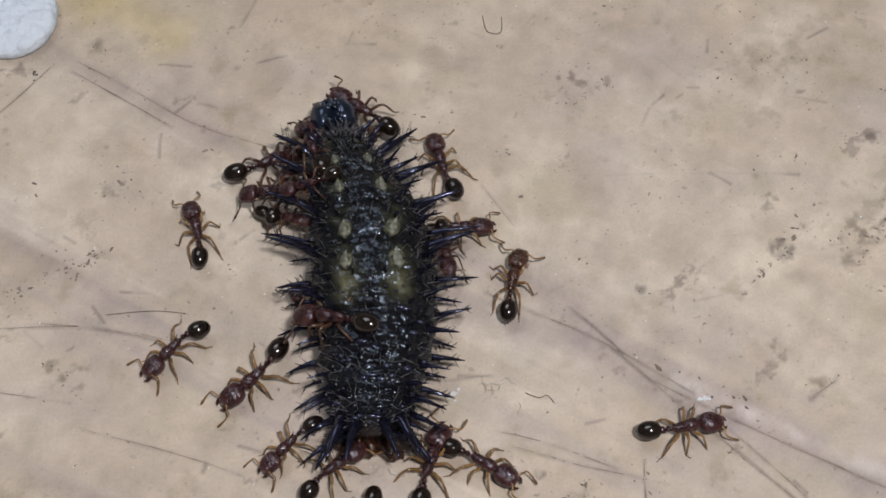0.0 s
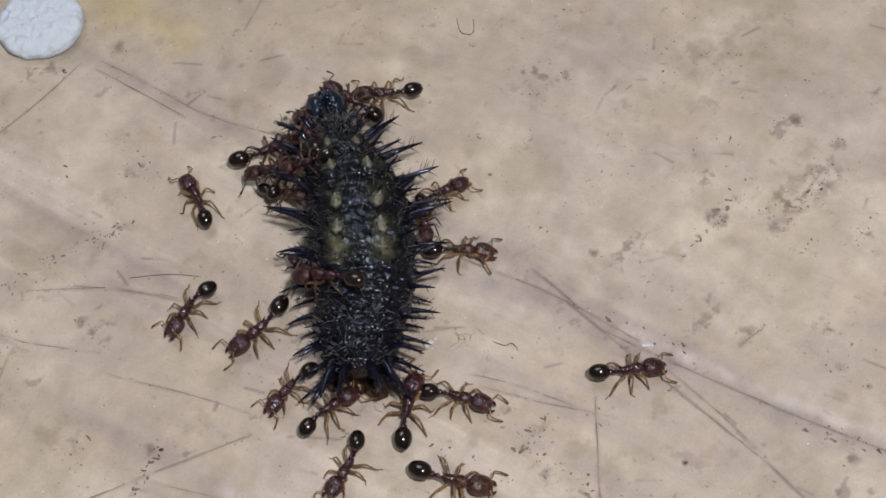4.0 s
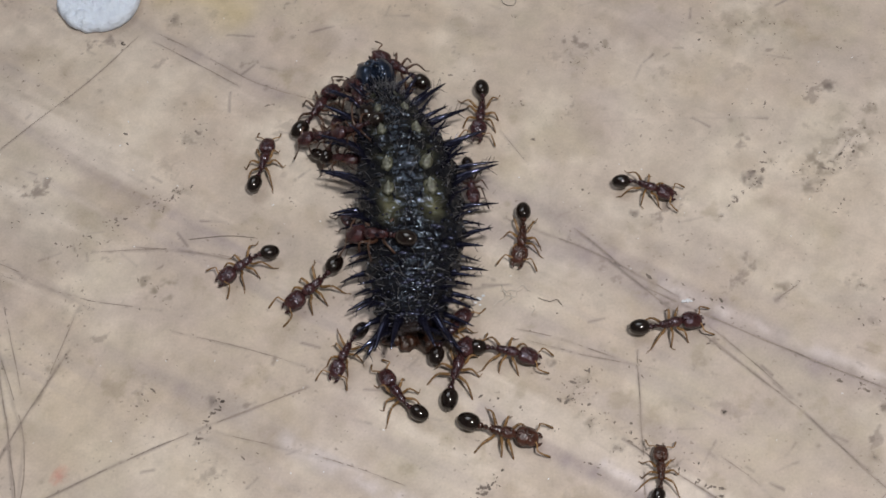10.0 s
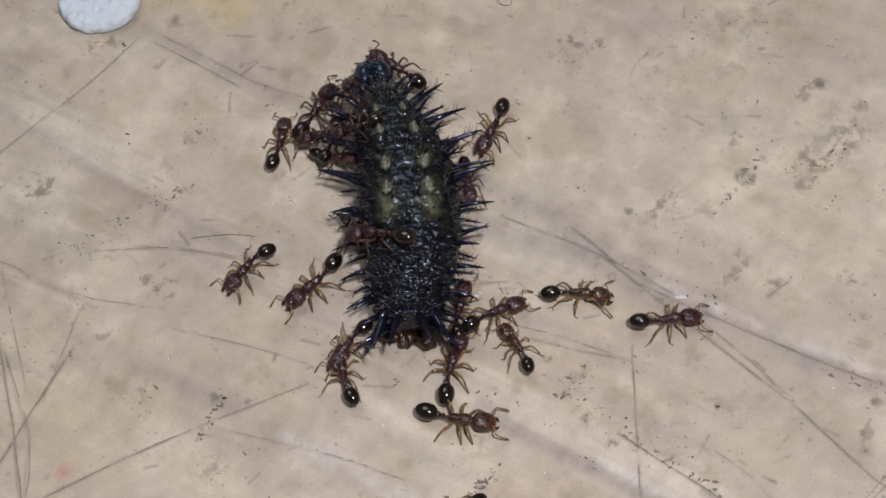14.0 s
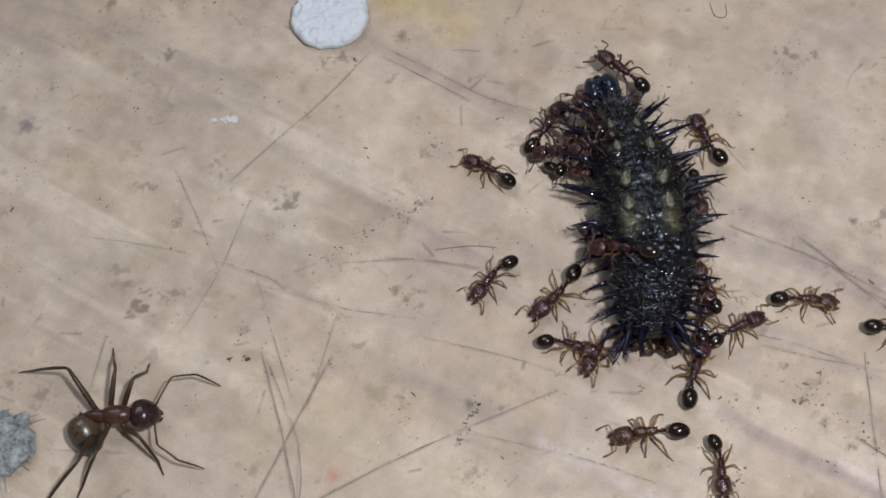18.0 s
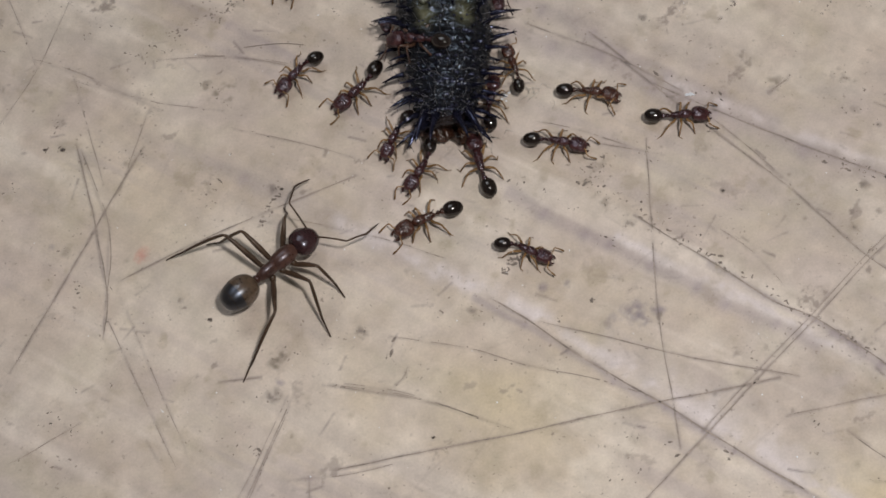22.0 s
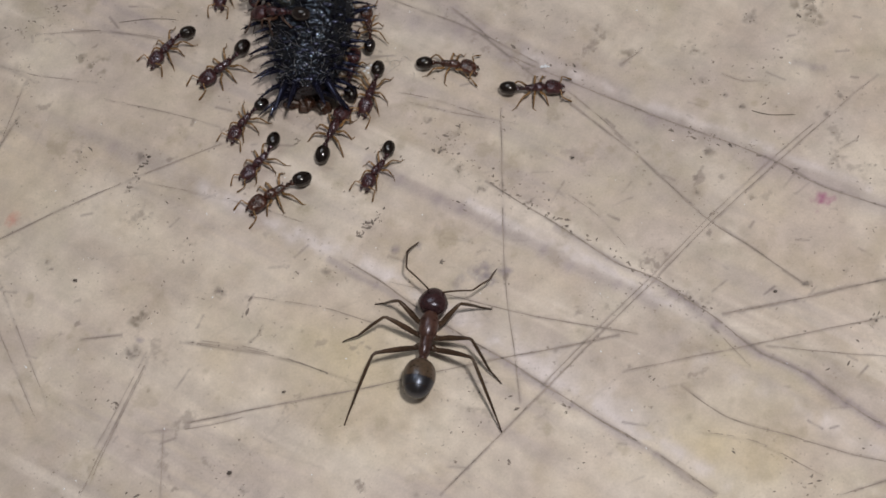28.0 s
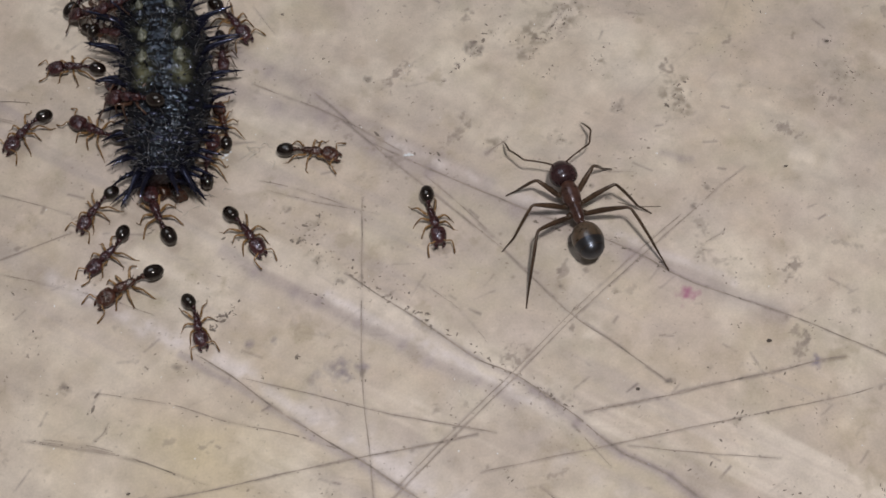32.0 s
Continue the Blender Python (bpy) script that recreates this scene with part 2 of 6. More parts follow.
mark("lilac", 0.5, 0.85, (20, 21.6), (22.5, 19.5), (24.8, 17.3), (27.3, 15.7), (29.3, 13.9), (31, 12.5), (33, 11))
mark("lilac", 0.35, 0.6, (13.4, 26.4), (16.4, 24.1), (19.1, 22.4), (21.3, 20.7))
mark("lilac", 0.35, 0.8, (-0.6, 25.3), (2.3, 23.4), (4.6, 21.5), (7.1, 19.6), (9.8, 17.7), (13.4, 14.9), (17.9, 11.6), (20.8, 9.1))
mark("lilac", 0.8, 0.5, (1.9, 46.9), (2.9, 46.2), (5.1, 44.6), (8.2, 42.7), (9.9, 41.1), (12.6, 39.3), (15.6, 37.5), (18.7, 35.3))
# pale raised ridges
mark("pale", 0.8, 0.8, (-8.5, 30.9), (-4.6, 28.5), (-2.6, 27.1), (0.1, 25.8))
mark("pale", 0.65, 0.9, (-1.2, 26.4), (0.6, 25.5), (3.0, 23.9), (6.0, 21.5), (9.1, 19.3), (12, 17), (15, 14.6), (18, 12.5), (21.8, 9.6))
mark("pale", 1.6, 0.45, (6.6, 21.6), (9.6, 19.6), (12.5, 17.4), (15.5, 15.1), (18.6, 12.8))
mark("pale", 0.55, 0.9, (8.2, 28.5), (12, 26.1), (14.5, 24.6), (18.4, 22), (21.3, 19.8))
mark("pale", 0.9, 0.5, (21.1, 17.3), (24.8, 15), (27.8, 13), (31.9, 10.1))
mark("pale", 0.5, 0.6, (12.6, 39), (15.8, 37), (20.9, 34.1), (27.4, 30.8), (33, 27.6))
# scratches
mark("scratch", 0.09, 0.6, (4, 43.8), (5.9, 42.8), (8.1, 41.7), (10.3, 40.3), (12, 39.1), (13.4, 38.1))
mark("scratch", 0.14, 0.8, (7.9, 42.9), (9, 41.8), (10.3, 40.3))
mark("scratch", 0.12, 0.75, (11.6, 38.8), (15.1, 36.7), (20.2, 33.8), (26.9, 30.3), (30.1, 28), (36, 25.2), (41.2, 22.3), (44, 20.6))
mark("scratch", 0.11, 0.85, (9.8, 40.6), (12.9, 37.3), (15.9, 34.2), (19.1, 30.9))
mark("scratch", 0.12, 0.85, (19.1, 30.9), (22.5, 26.6), (25.4, 24), (28.0, 21.6))
mark("scratch", 0.11, 0.75, (31.6, 33.1), (28.4, 30.5), (22.8, 25.9), (19, 22.4), (15.3, 19.1), (11.7, 15.8), (7.5, 12), (5.4, 10.1))
mark("scratch", 0.09, 0.55, (30.4, 32.5), (26.8, 29.7), (22.9, 26.4), (19.1, 22.9), (15.3, 19.5), (11.7, 16.2))
mark("scratch", 0.08, 0.45, (34.9, 35.6), (33.2, 34.4), (31.6, 33.1))
mark("scratch", 0.18, 0.85, (22.9, 20), (27.3, 20.6), (30.7, 21.2), (34.2, 21.7), (37.4, 22.3), (38.8, 22.4))
blot(37, 22.2, 0.4, 0.8, "v")
blot(28.1, 21.5, 0.16, 0.8, "d")
mark("scratch", 0.11, 0.5, (16.6, 16.8), (24.8, 18), (31.6, 19), (37.4, 19.8), (40.8, 20.5))
mark("scratch", 0.14, 0.8, (-9.3, 15.4), (-5, 16), (1.7, 16.9), (8.5, 18), (11.9, 18.4), (16.6, 19.1))
mark("scratch", 0.1, 0.6, (3.1, 23.5), (7.4, 22.1), (11.9, 20.6), (17.7, 19.1))
mark("scratch", 0.09, 0.45, (-5.7, 23.2), (-1.0, 22.1), (2.3, 20.8), (5.6, 19.9), (8.5, 18.8))
mark("scratch", 0.15, 0.8, (0.3, 25.2), (2.4, 23.7), (4.7, 21.7), (7.2, 19.8), (9.9, 17.9), (11.9, 16.3), (13.5, 15.1), (15, 13.9), (17.9, 11.8), (21.1, 9.1))
mark("scratch", 0.13, 0.8, (9.4, 29.9), (11.1, 28.5), (14.4, 25.9), (16.9, 23.8), (19.1, 22.6), (21.3, 20.8), (22.5, 19.7), (24.8, 17.4), (27.3, 15.9), (29.3, 14), (31, 12.6), (33.1, 11.3))
mark("scratch", 0.1, 0.6, (10.7, 35), (10.4, 29.7), (10.1, 23.2), (10.3, 18.3), (10.4, 15.3))
mark("scratch", 0.11, 0.7, (-21.7, 27.8), (-17.1, 30), (-12.6, 31.8), (-7.2, 33.8))
mark("scratch", 0.13, 0.85, (-27.9, 22.5), (-25.5, 26.9), (-23.3, 31.1), (-21.6, 34.4), (-20.3, 36.8))
mark("scratch", 0.12, 0.8, (-24.5, 37.3), (-23.3, 32.3), (-22.3, 27), (-22.5, 24.2))
mark("scratch", 0.09, 0.45, (-22.3, 25.6), (-20.4, 21.3), (-18.1, 16.1))
mark("scratch", 0.09, 0.4, (-21.7, 27.3), (-19.8, 22.6), (-17.5, 17))
mark("scratch", 0.1, 0.5, (-27.7, 17), (-25.8, 18), (-23.6, 19.2))
mark("scratch", 0.1, 0.55, (19.9, 15.7), (22.3, 13.6), (26.1, 12.1), (29.1, 10.9), (32.8, 9.8))
mark("scratch", 0.15, 0.8, (28.1, 8.6), (32.7, 9.7))
mark("scratch", 0.08, 0.45, (4.1, 36.7), (6.7, 35.9), (9.5, 34.6))
mark("scratch", 0.07, 0.4, (-8.4, 20.5), (-5, 19.7), (0.4, 17.4))
mark("scratch", 0.11, 0.8, (-15.7, 21.1), (-13.2, 21.2))
mark("scratch", 0.08, 0.4, (-11.6, 19.3), (-13.3, 15.7), (-14.8, 12.2))
mark("scratch", 0.09, 0.7, (22.1, 19.4), (24.1, 16.6))
mark("scratch", 0.08, 0.5, (14.7, 36.3), (17, 33.8), (19.1, 31.2))
mark("scratch", 0.09, 0.45, (-11.8, 15), (-8.6, 15.1), (-5.4, 15.6))
mark("scratch", 0.09, 0.3, (-16.6, 58.4), (-13.7, 56.5), (-10.2, 54.1), (-6.1, 52.4))
mark("scratch", 0.08, 0.5, (-17.2, 43.1), (-13.9, 42.6), (-10.7, 41.7))
mark("scratch", 0.09, 0.4, (-17.6, 58.2), (-20.5, 54.9), (-23.8, 51.8), (-26.6, 49.1))
mark("scratch", 0.08, 0.35, (-30.1, 50.2), (-28.4, 46.1), (-27.2, 42.9))
mark("scratch", 0.08, 0.5, (-29.6, 51.8), (-31, 51.4))
mark("scratch", 0.1, 0.42, (-16.7, 57.7), (-13.8, 55.7), (-11.3, 53.9))
mark("scratch", 0.08, 0.4, (-20, 39.4), (-21.7, 33.8))
mark("scratch", 0.08, 0.4, (-24.8, 42), (-22.7, 34.3))
mark("scratch", 0.07, 0.35, (-4.9, 66.3), (-6.6, 63.2), (-8, 60.1))
mark("scratch", 0.07, 0.4, (-14.7, 37.6), (-10.6, 36.3), (-7.2, 35))
mark("scratch", 0.07, 0.4, (-11.7, 20), (-13.3, 16.7), (-14.6, 14.2))
mark("scratch", 0.07, 0.4, (-9.7, 20.5), (-5.2, 19.5), (-2.1, 18.6))
mark("scratch", 0.08, 0.5, (25.2, 17.8), (29.1, 17.1), (33.9, 16.4))
mark("scratch", 0.07, 0.4, (20.6, 12.8), (23.8, 12), (27.3, 9.7))
mark("scratch", 0.1, 0.5, (-24.2, 36.9), (-22.3, 31.4), (-22.3, 27))
mark("scratch", 0.07, 0.25, (-25.2, 48), (-27.1, 42.9), (-29.4, 38.9))
mark("scratch", 0.1, 0.5, (-33.9, 39), (-34.7, 35.3))
mark("scratch", 0.08, 0.45, (-19.5, 42.9), (-14.6, 42.8), (-10.8, 41.9))
mark("scratch", 0.07, 0.22, (-35.9, 45.9), (-30.1, 44.5), (-24.4, 42.3), (-19.2, 39.2))
mark("scratch", 0.07, 0.4, (4.2, 49.8), (5.7, 47.3))
mark("scratch", 0.07, 0.25, (-24.9, 41.8), (-19.7, 39.9), (-15.3, 38.9))
mark("scratch", 0.06, 0.5, (25, 36.4), (26.3, 35.8), (27.9, 35.7))
mark("scratch", 0.08, 0.4, (23.3, 46.4), (24.9, 48.3))
mark("scratch", 0.25, 0.7, (18.6, 37.6), (20.1, 38.6))
mark("scratch", 0.08, 0.5, (4.8, 35.9), (8.1, 34.8), (11.7, 33.8))
mark("scratch", 0.06, 0.45, (14.2, 28.8), (16.2, 26.9), (17.7, 24.7))
mark("scratch", 0.15, 0.45, (31.3, 30.3), (32.8, 31.1))
mark("scratch", 0.1, 0.8, (25.3, 25.5), (25.6, 25.9))
mark("scratch", 0.09, 0.8, (15.6, 28), (16, 27.7))
mark("scratch", 0.12, 0.9, (16.7, 27), (17.4, 26.6))
mark("scratch", 0.08, 0.4, (-9.3, 20.5), (-4.5, 19.4), (1.1, 17.1))
mark("scratch", 0.09, 0.5, (-11.5, 19.8), (-13.6, 15.3), (-15.4, 11.4))
mark("scratch", 0.08, 0.4, (-10.6, 15.1), (-10.7, 11))
mark("scratch", 0.1, 0.45, (-37.1, 32), (-32.3, 31.5))
mark("scratch", 0.07, 0.35, (-13.2, 31.8), (-6.2, 29.6), (-2.1, 27.9))
mark("scratch", 0.08, 0.7, (-16, 29.4), (-15.3, 29.5))
mark("scratch", 0.08, 0.7, (-5.5, 20.2), (-5, 20.6), (-4.7, 21.3))
# drifts of trodden grit: spread, grains to the millimetre
mark("drift", 0.45, 7, (6.3, 32.4), (8.6, 34.2))
mark("drift", 0.3, 4, (9.6, 30), (15.8, 25.2))
mark("drift", 0.3, 3, (15.8, 25.2), (22.1, 20.1))
mark("drift", 0.2, 9, (1.2, 26.6), (2.6, 28.4))
mark("drift", 0.5, 6, (16.9, 43.8), (19.8, 47.1))
mark("drift", 0.45, 4, (22.3, 45), (25.6, 48.6))
mark("drift", 0.3, 6, (-17, 45.7), (-13.8, 47))
mark("drift", 0.25, 6, (1.3, 27), (2.6, 27.9))
mark("drift", 0.5, 3, (6.7, 32.3), (12.7, 28.4))
mark("drift", 0.35, 3, (21, 33), (30, 28.4))
mark("drift", 0.4, 5, (25.8, 43.4), (26.8, 45))
mark("drift", 0.35, 4, (-21.6, 43.2), (-14.4, 46.6))
mark("drift", 0.5, 2, (10, 41), (16, 37))
mark("drift", 0.6, 2, (2, 33), (6, 30))
mark("drift", 0.7, 1.5, (28, 15), (36, 22))
mark("drift", 0.4, 4, (-13.5, 30), (-11.8, 33.4))
mark("drift", 0.3, 6, (30.6, 40.4), (32, 42.2))
mark("drift", 0.5, 3, (40.6, 40), (43.4, 42.4))
# blots: x, y, radius, strength, kind
blot(23.9, 51.8, 0.35, 0.88, "d")
blot(24.2, 47.7, 1.8, 0.4, "s")
blot(25, 48.1, 1, 0.76, "s")
blot(18.9, 57.2, 1.6, 0.3, "s")
blot(-14.5, 46.6, 0.6, 0.55, "s")
blot(-37.9, 53.6, 0.5, 0.3, "p")
blot(-6.2, 66.9, 0.4, 0.9, "r")
blot(-5.7, 67.4, 0.36, 0.9, "r")
blot(-6.6, 66.3, 0.3, 0.8, "r")
blot(-35, 68.1, 1.2, 0.75, "g")
blot(-31, 65.4, 0.9, 0.55, "g")
blot(-30.7, 64.2, 0.7, 0.5, "g")
blot(-25.9, 66, 1, 0.65, "g")
blot(-24.9, 65, 0.7, 0.45, "g")
blot(-13.7, 67.3, 0.55, 0.8, "g")
blot(-40, 54.2, 0.7, 0.4, "g")
blot(-30, 46.4, 0.35, 0.68, "d")
blot(-34.3, 47.9, 0.3, 0.5, "d")
blot(23.1, 46.4, 1, 0.58, "s")
blot(-15.5, 59.2, 0.5, 0.63, "d")
blot(5.7, 58.2, 0.16, 0.7, "d")
blot(5.4, 51.6, 0.3, 0.5, "s")
blot(-25.8, 66.1, 1, 0.71, "d")
blot(-11.9, 63.4, 0.6, 0.48, "s")
blot(-13.8, 67, 0.4, 0.78, "d")
blot(19.7, 56.1, 2.2, 0.22, "s")
blot(-35, 68, 1.1, 0.68, "d")
blot(-31.6, 67, 1.2, 0.4, "s")
blot(-30.7, 63.7, 0.7, 0.58, "s")
blot(-38.5, 56.9, 0.3, 0.7, "d")
blot(-39.8, 54.2, 0.6, 0.68, "v")
blot(16.3, 64.5, 0.3, 0.5, "s")
blot(-32.8, 57.5, 0.5, 0.4, "s")
blot(19.8, 46.8, 0.3, 0.6, "s")
blot(26.1, 50.1, 0.4, 0.6, "s")
blot(11, 55.8, 0.28, 0.6, "s")
blot(14.9, 31.1, 0.18, 0.9, "d")
blot(19.4, 38.3, 0.6, 0.76, "s")
blot(18.4, 45.5, 0.6, 0.78, "d")
blot(17.4, 44.3, 0.22, 0.7, "d")
blot(22.1, 45.5, 1, 0.68, "s")
blot(29.9, 27, 0.6, 0.9, "m")
blot(23.4, 30.9, 0.3, 0.81, "d")
blot(13, 28.5, 0.3, 0.4, "s")
blot(27.5, 40.5, 0.5, 0.68, "d")
blot(26.1, 21.3, 0.15, 0.88, "d")
blot(30.7, 22.2, 0.3, 0.3, "d")
blot(31.6, 40.8, 1, 0.78, "s")
blot(23.1, 32.1, 0.5, 0.35, "s")
blot(14.8, 35.2, 0.3, 0.5, "d")
blot(26.6, 44.2, 0.45, 0.73, "s")
blot(21.2, 45.6, 0.4, 0.68, "s")
blot(41.7, 44.5, 0.2, 0.8, "d")
blot(34.4, 23.7, 0.1, 0.9, "d")
blot(37.4, 35.4, 0.1, 0.8, "d")
blot(31.7, 18.7, 0.35, 0.45, "s")
blot(36.8, 18.5, 0.4, 0.4, "s")
blot(31.2, 30.3, 0.35, 0.88, "s")
blot(32.7, 28.1, 0.4, 0.3, "s")
blot(25.7, 27.6, 0.35, 0.78, "s")
blot(41.2, 40.3, 1.5, 0.3, "s")
blot(43.3, 41.9, 1, 0.3, "s")
blot(28.1, 21.6, 0.25, 0.9, "d")
blot(22.2, 11.8, 3.5, 0.4, "y")
blot(23.2, 43.3, 0.4, 0.6, "s")
blot(16.4, 43.2, 0.13, 0.7, "d")
blot(23.4, 38.5, 0.5, 0.7, "s")
blot(25, 34.9, 0.2, 0.7, "d")
blot(26, 33.9, 0.16, 0.7, "d")
blot(32.2, 34.2, 0.3, 0.7, "d")
blot(31.2, 33, 0.25, 0.7, "d")
blot(30.9, 29.5, 0.22, 0.6, "s")
blot(32.8, 31.1, 0.13, 0.8, "d")
blot(22.4, 28.1, 0.2, 0.7, "d")
blot(11.5, 43.7, 0.3, 0.68, "d")
blot(9, 29.4, 0.38, 0.9, "d")
blot(6.7, 32.3, 0.22, 0.7, "d")
blot(7.5, 33.2, 0.5, 0.68, "s")
blot(7.8, 30.9, 0.6, 0.58, "s")
blot(-7.3, 23.6, 0.35, 0.81, "d")
blot(8.9, 23.5, 0.7, 0.68, "v")
blot(7.3, 23.3, 0.4, 0.5, "v")
blot(-0.7, 24.4, 0.25, 0.6, "d")
blot(10.2, 23.7, 0.4, 0.6, "v")
blot(7.9, 16.1, 0.3, 0.4, "s")
blot(-3.5, 16.9, 0.14, 0.88, "d")
blot(6, 34.5, 0.28, 0.7, "d")
blot(3.5, 25.7, 0.3, 0.5, "v")
blot(5, 25.7, 0.22, 0.5, "v")
blot(-6.7, 12.2, 0.16, 0.8, "d")
blot(-5.9, 11.1, 0.25, 0.78, "d")
blot(-5.2, 20.8, 0.5, 0.35, "s")
blot(0.5, 18.2, 3.5, 0.35, "y")
blot(2.1, 19.4, 3.5, 0.25, "y")
blot(-2.8, 20.2, 2.5, 0.25, "y")
blot(-2.6, 24.5, 0.2, 0.7, "d")
blot(-12.3, 33.2, 0.4, 0.84, "d")
blot(-15.5, 40.4, 0.7, 0.88, "s")
blot(-12.8, 30.3, 0.5, 0.5, "s")
blot(-16.4, 40.8, 0.4, 0.68, "s")
blot(-20.2, 29.4, 0.45, 0.8, "p")
blot(-25.4, 39, 0.42, 0.73, "d")
blot(-26.4, 37, 0.15, 0.8, "d")
blot(-25.4, 37, 0.18, 0.9, "d")
blot(-33.1, 42.9, 1, 0.58, "s")
blot(-24.9, 30, 0.3, 0.4, "s")
blot(-12.1, 22.1, 0.55, 0.9, "s")
blot(-25.7, 30.4, 0.35, 0.5, "v")
blot(-12.6, 20, 0.45, 0.78, "d")
blot(-24, 18.6, 0.5, 0.35, "s")
blot(-16.2, 25, 0.12, 0.7, "d")
blot(-9.4, 26.7, 0.6, 0.58, "s")
blot(-16.1, 45.6, 0.5, 0.4, "s")
blot(-20.9, 32.6, 3, 0.3, "y")
blot(-12.1, 28.8, 3, 0.2, "y")
blot(-21.2, 37.2, 2.5, 0.3, "y")
blot(-20.4, 36.3, 0.2, 0.7, "d")
blot(-21.4, 35.7, 0.22, 0.6, "d")
blot(-19.8, 39.3, 0.22, 0.6, "d")
blot(-18.5, 31.6, 2, 0.3, "y")
blot(-11, 22.5, 0.28, 0.6, "s")
blot(-12.1, 20.8, 0.25, 0.6, "v")
blot(-31.2, 65.4, 0.9, 0.6, "s")
blot(-24.6, 64.9, 0.6, 0.4, "s")
blot(2, 27.4, 0.4, 0.7, "d")
blot(23.9, 36.1, 0.35, 0.6, "d")
blot(31.7, 41.8, 0.8, 0.6, "s")
blot(42.2, 41.6, 1.2, 0.5, "s")

GREY, LILAC, CHALKY, STRAW = (0.17, 0.14, 0.145), (0.34, 0.29, 0.305), (0.64, 0.58, 0.58), (0.57, 0.47, 0.27)
INKS = {"d": (0.17, 0.145, 0.135), "s": (0.27, 0.23, 0.19), "v": (0.19, 0.165, 0.22), "p": (0.52, 0.26, 0.22), "m": (0.33, 0.10, 0.21),
        "r": (0.45, 0.10, 0.08), "y": (0.57, 0.49, 0.32), "g": (0.27, 0.23, 0.22)}


def board():
    step = 0.09
    xs, ys = np.arange(-46.5, 49, step), np.arange(6.5, 79, step)
    x, y = np.meshgrid(xs, ys)
    tone = np.array((0.544, 0.459, 0.395)) * np.ones((*x.shape, 3))

    def lay(amount, ink):
        a = np.clip(amount, 0, 1)[..., None]
        tone[:] = tone * (1 - a) + np.array(ink) * a

    lay(0.6 * np.clip(cloud(x, y, 16, 3) * 2.4 - 0.8, 0, 1), (0.50, 0.44, 0.39))
    lay(0.5 * np.clip(cloud(x, y, 9, 11) * 3 - 1.5, 0, 1), (0.585, 0.495, 0.37))
    lay(0.7 * np.clip(cloud(x * 0.8 + y * 0.5, y * 0.8 - x * 0.5, 4.5, 21) * 4 - 2.05, 0, 1), (0.70, 0.63, 0.55))
    lay(0.5 * np.clip(cloud(x * 0.5 + y * 0.9, y * 0.35 - x * 0.2, 2.8, 31) * 4 - 2.1, 0, 1), (0.41, 0.36, 0.32))
    lay(0.5 * np.clip(cloud(x, y, 2.2, 36) * 5 - 2.8, 0, 1), (0.42, 0.35, 0.27))
    lay(0.55 * np.clip(cloud(x, y, 6.0, 71, 5) * 4.5 - 2.35, 0, 1), (0.68, 0.61, 0.535))
    lay(0.22 * np.clip(cloud(x, y, 7.0, 38) * 4 - 2.1, 0, 1), (0.43, 0.385, 0.39))
    lay(0.30 * np.clip(cloud(x * 0.7 + y * 0.7, y * 0.7 - x * 0.7, 3.6, 43) * 4.5 - 2.4, 0, 1), (0.47, 0.43, 0.33))
    lay(0.35 * np.clip(cloud(x, y * 1.4, 5.0, 47) * 4 - 2.1, 0, 1), (0.50, 0.425, 0.415))
    # rubbing along one direction: pale and lilac strokes
    u, v = x * 0.848 - y * 0.530, x * 0.530 + y * 0.848
    south = np.clip((45 - v) / 9, 0.18, 1)
    lay(0.68 * south * np.clip(cloud(u / 14, v, 1.5, 55, 4) * 5 - 2.7, 0, 1) * np.clip(cloud(x, y, 12, 57, 2) * 2.5 - 0.6, 0, 1), (0.71, 0.64, 0.58))
    lay(0.45 * south * np.clip(cloud(u / 16, v, 1.1, 63, 4) * 5 - 2.7, 0, 1) * np.clip(cloud(x, y, 10, 67, 2) * 2.5 - 0.6, 0, 1), (0.40, 0.345, 0.345))
    deep = np.zeros_like(x)
    wob = (cloud(x, y, 2.0, 41, 3) - 0.5)
    brk = cloud(x, y, 1.1, 51, 3)

    def near(pts, reach):
        pts = np.array(pts)
        lo, hi = pts.min(0) - reach, pts.max(0) + reach
        i0, i1 = np.searchsorted(xs, (lo[0], hi[0]))
        j0, j1 = np.searchsorted(ys, (lo[1], hi[1]))
        return slice(j0, j1), slice(i0, i1)

    def streak(wide, strong, pts, ink, soft, groove):
        for p, q in zip(pts, pts[1:]):
            s = near((p, q), wide * 4 + 0.6)
            X, Y = x[s], y[s]
            if X.size == 0:
                continue
            d = np.array(q) - np.array(p)
            n = np.hypot(*d)
            along = ((X - p[0]) * d[0] + (Y - p[1]) * d[1]) / n
            off = ((Y - p[1]) * d[0] - (X - p[0]) * d[1]) / n + wob[s] * soft
            ends = np.clip(-along, 0, None) + np.clip(along - n, 0, None)
            a = np.exp(-(off ** 2 + ends ** 2 * 3) / (2 * (wide / 2) ** 2))
            gap = np.clip(brk[s] * 3.0 - 0.75, 0.3, 1) if groove else 1.0
            a = a * gap * strong
            t = tone[s]
            t[:] = t * (1 - a[..., None]) + np.array(ink) * a[..., None]
            deep[s] -= groove * a

    for w, k, pts in MARKS["straw"]:
        streak(w, k, pts, STRAW, 1.2, 0)
    for w, k, pts in MARKS["lilac"]:
        streak(w, k * 0.8, pts, LILAC, 0.5, 0)
        streak(w * 0.3, k * 0.16, [(a + w * 0.3, b + w * 0.3) for a, b in pts], GREY, 0.3, 0)
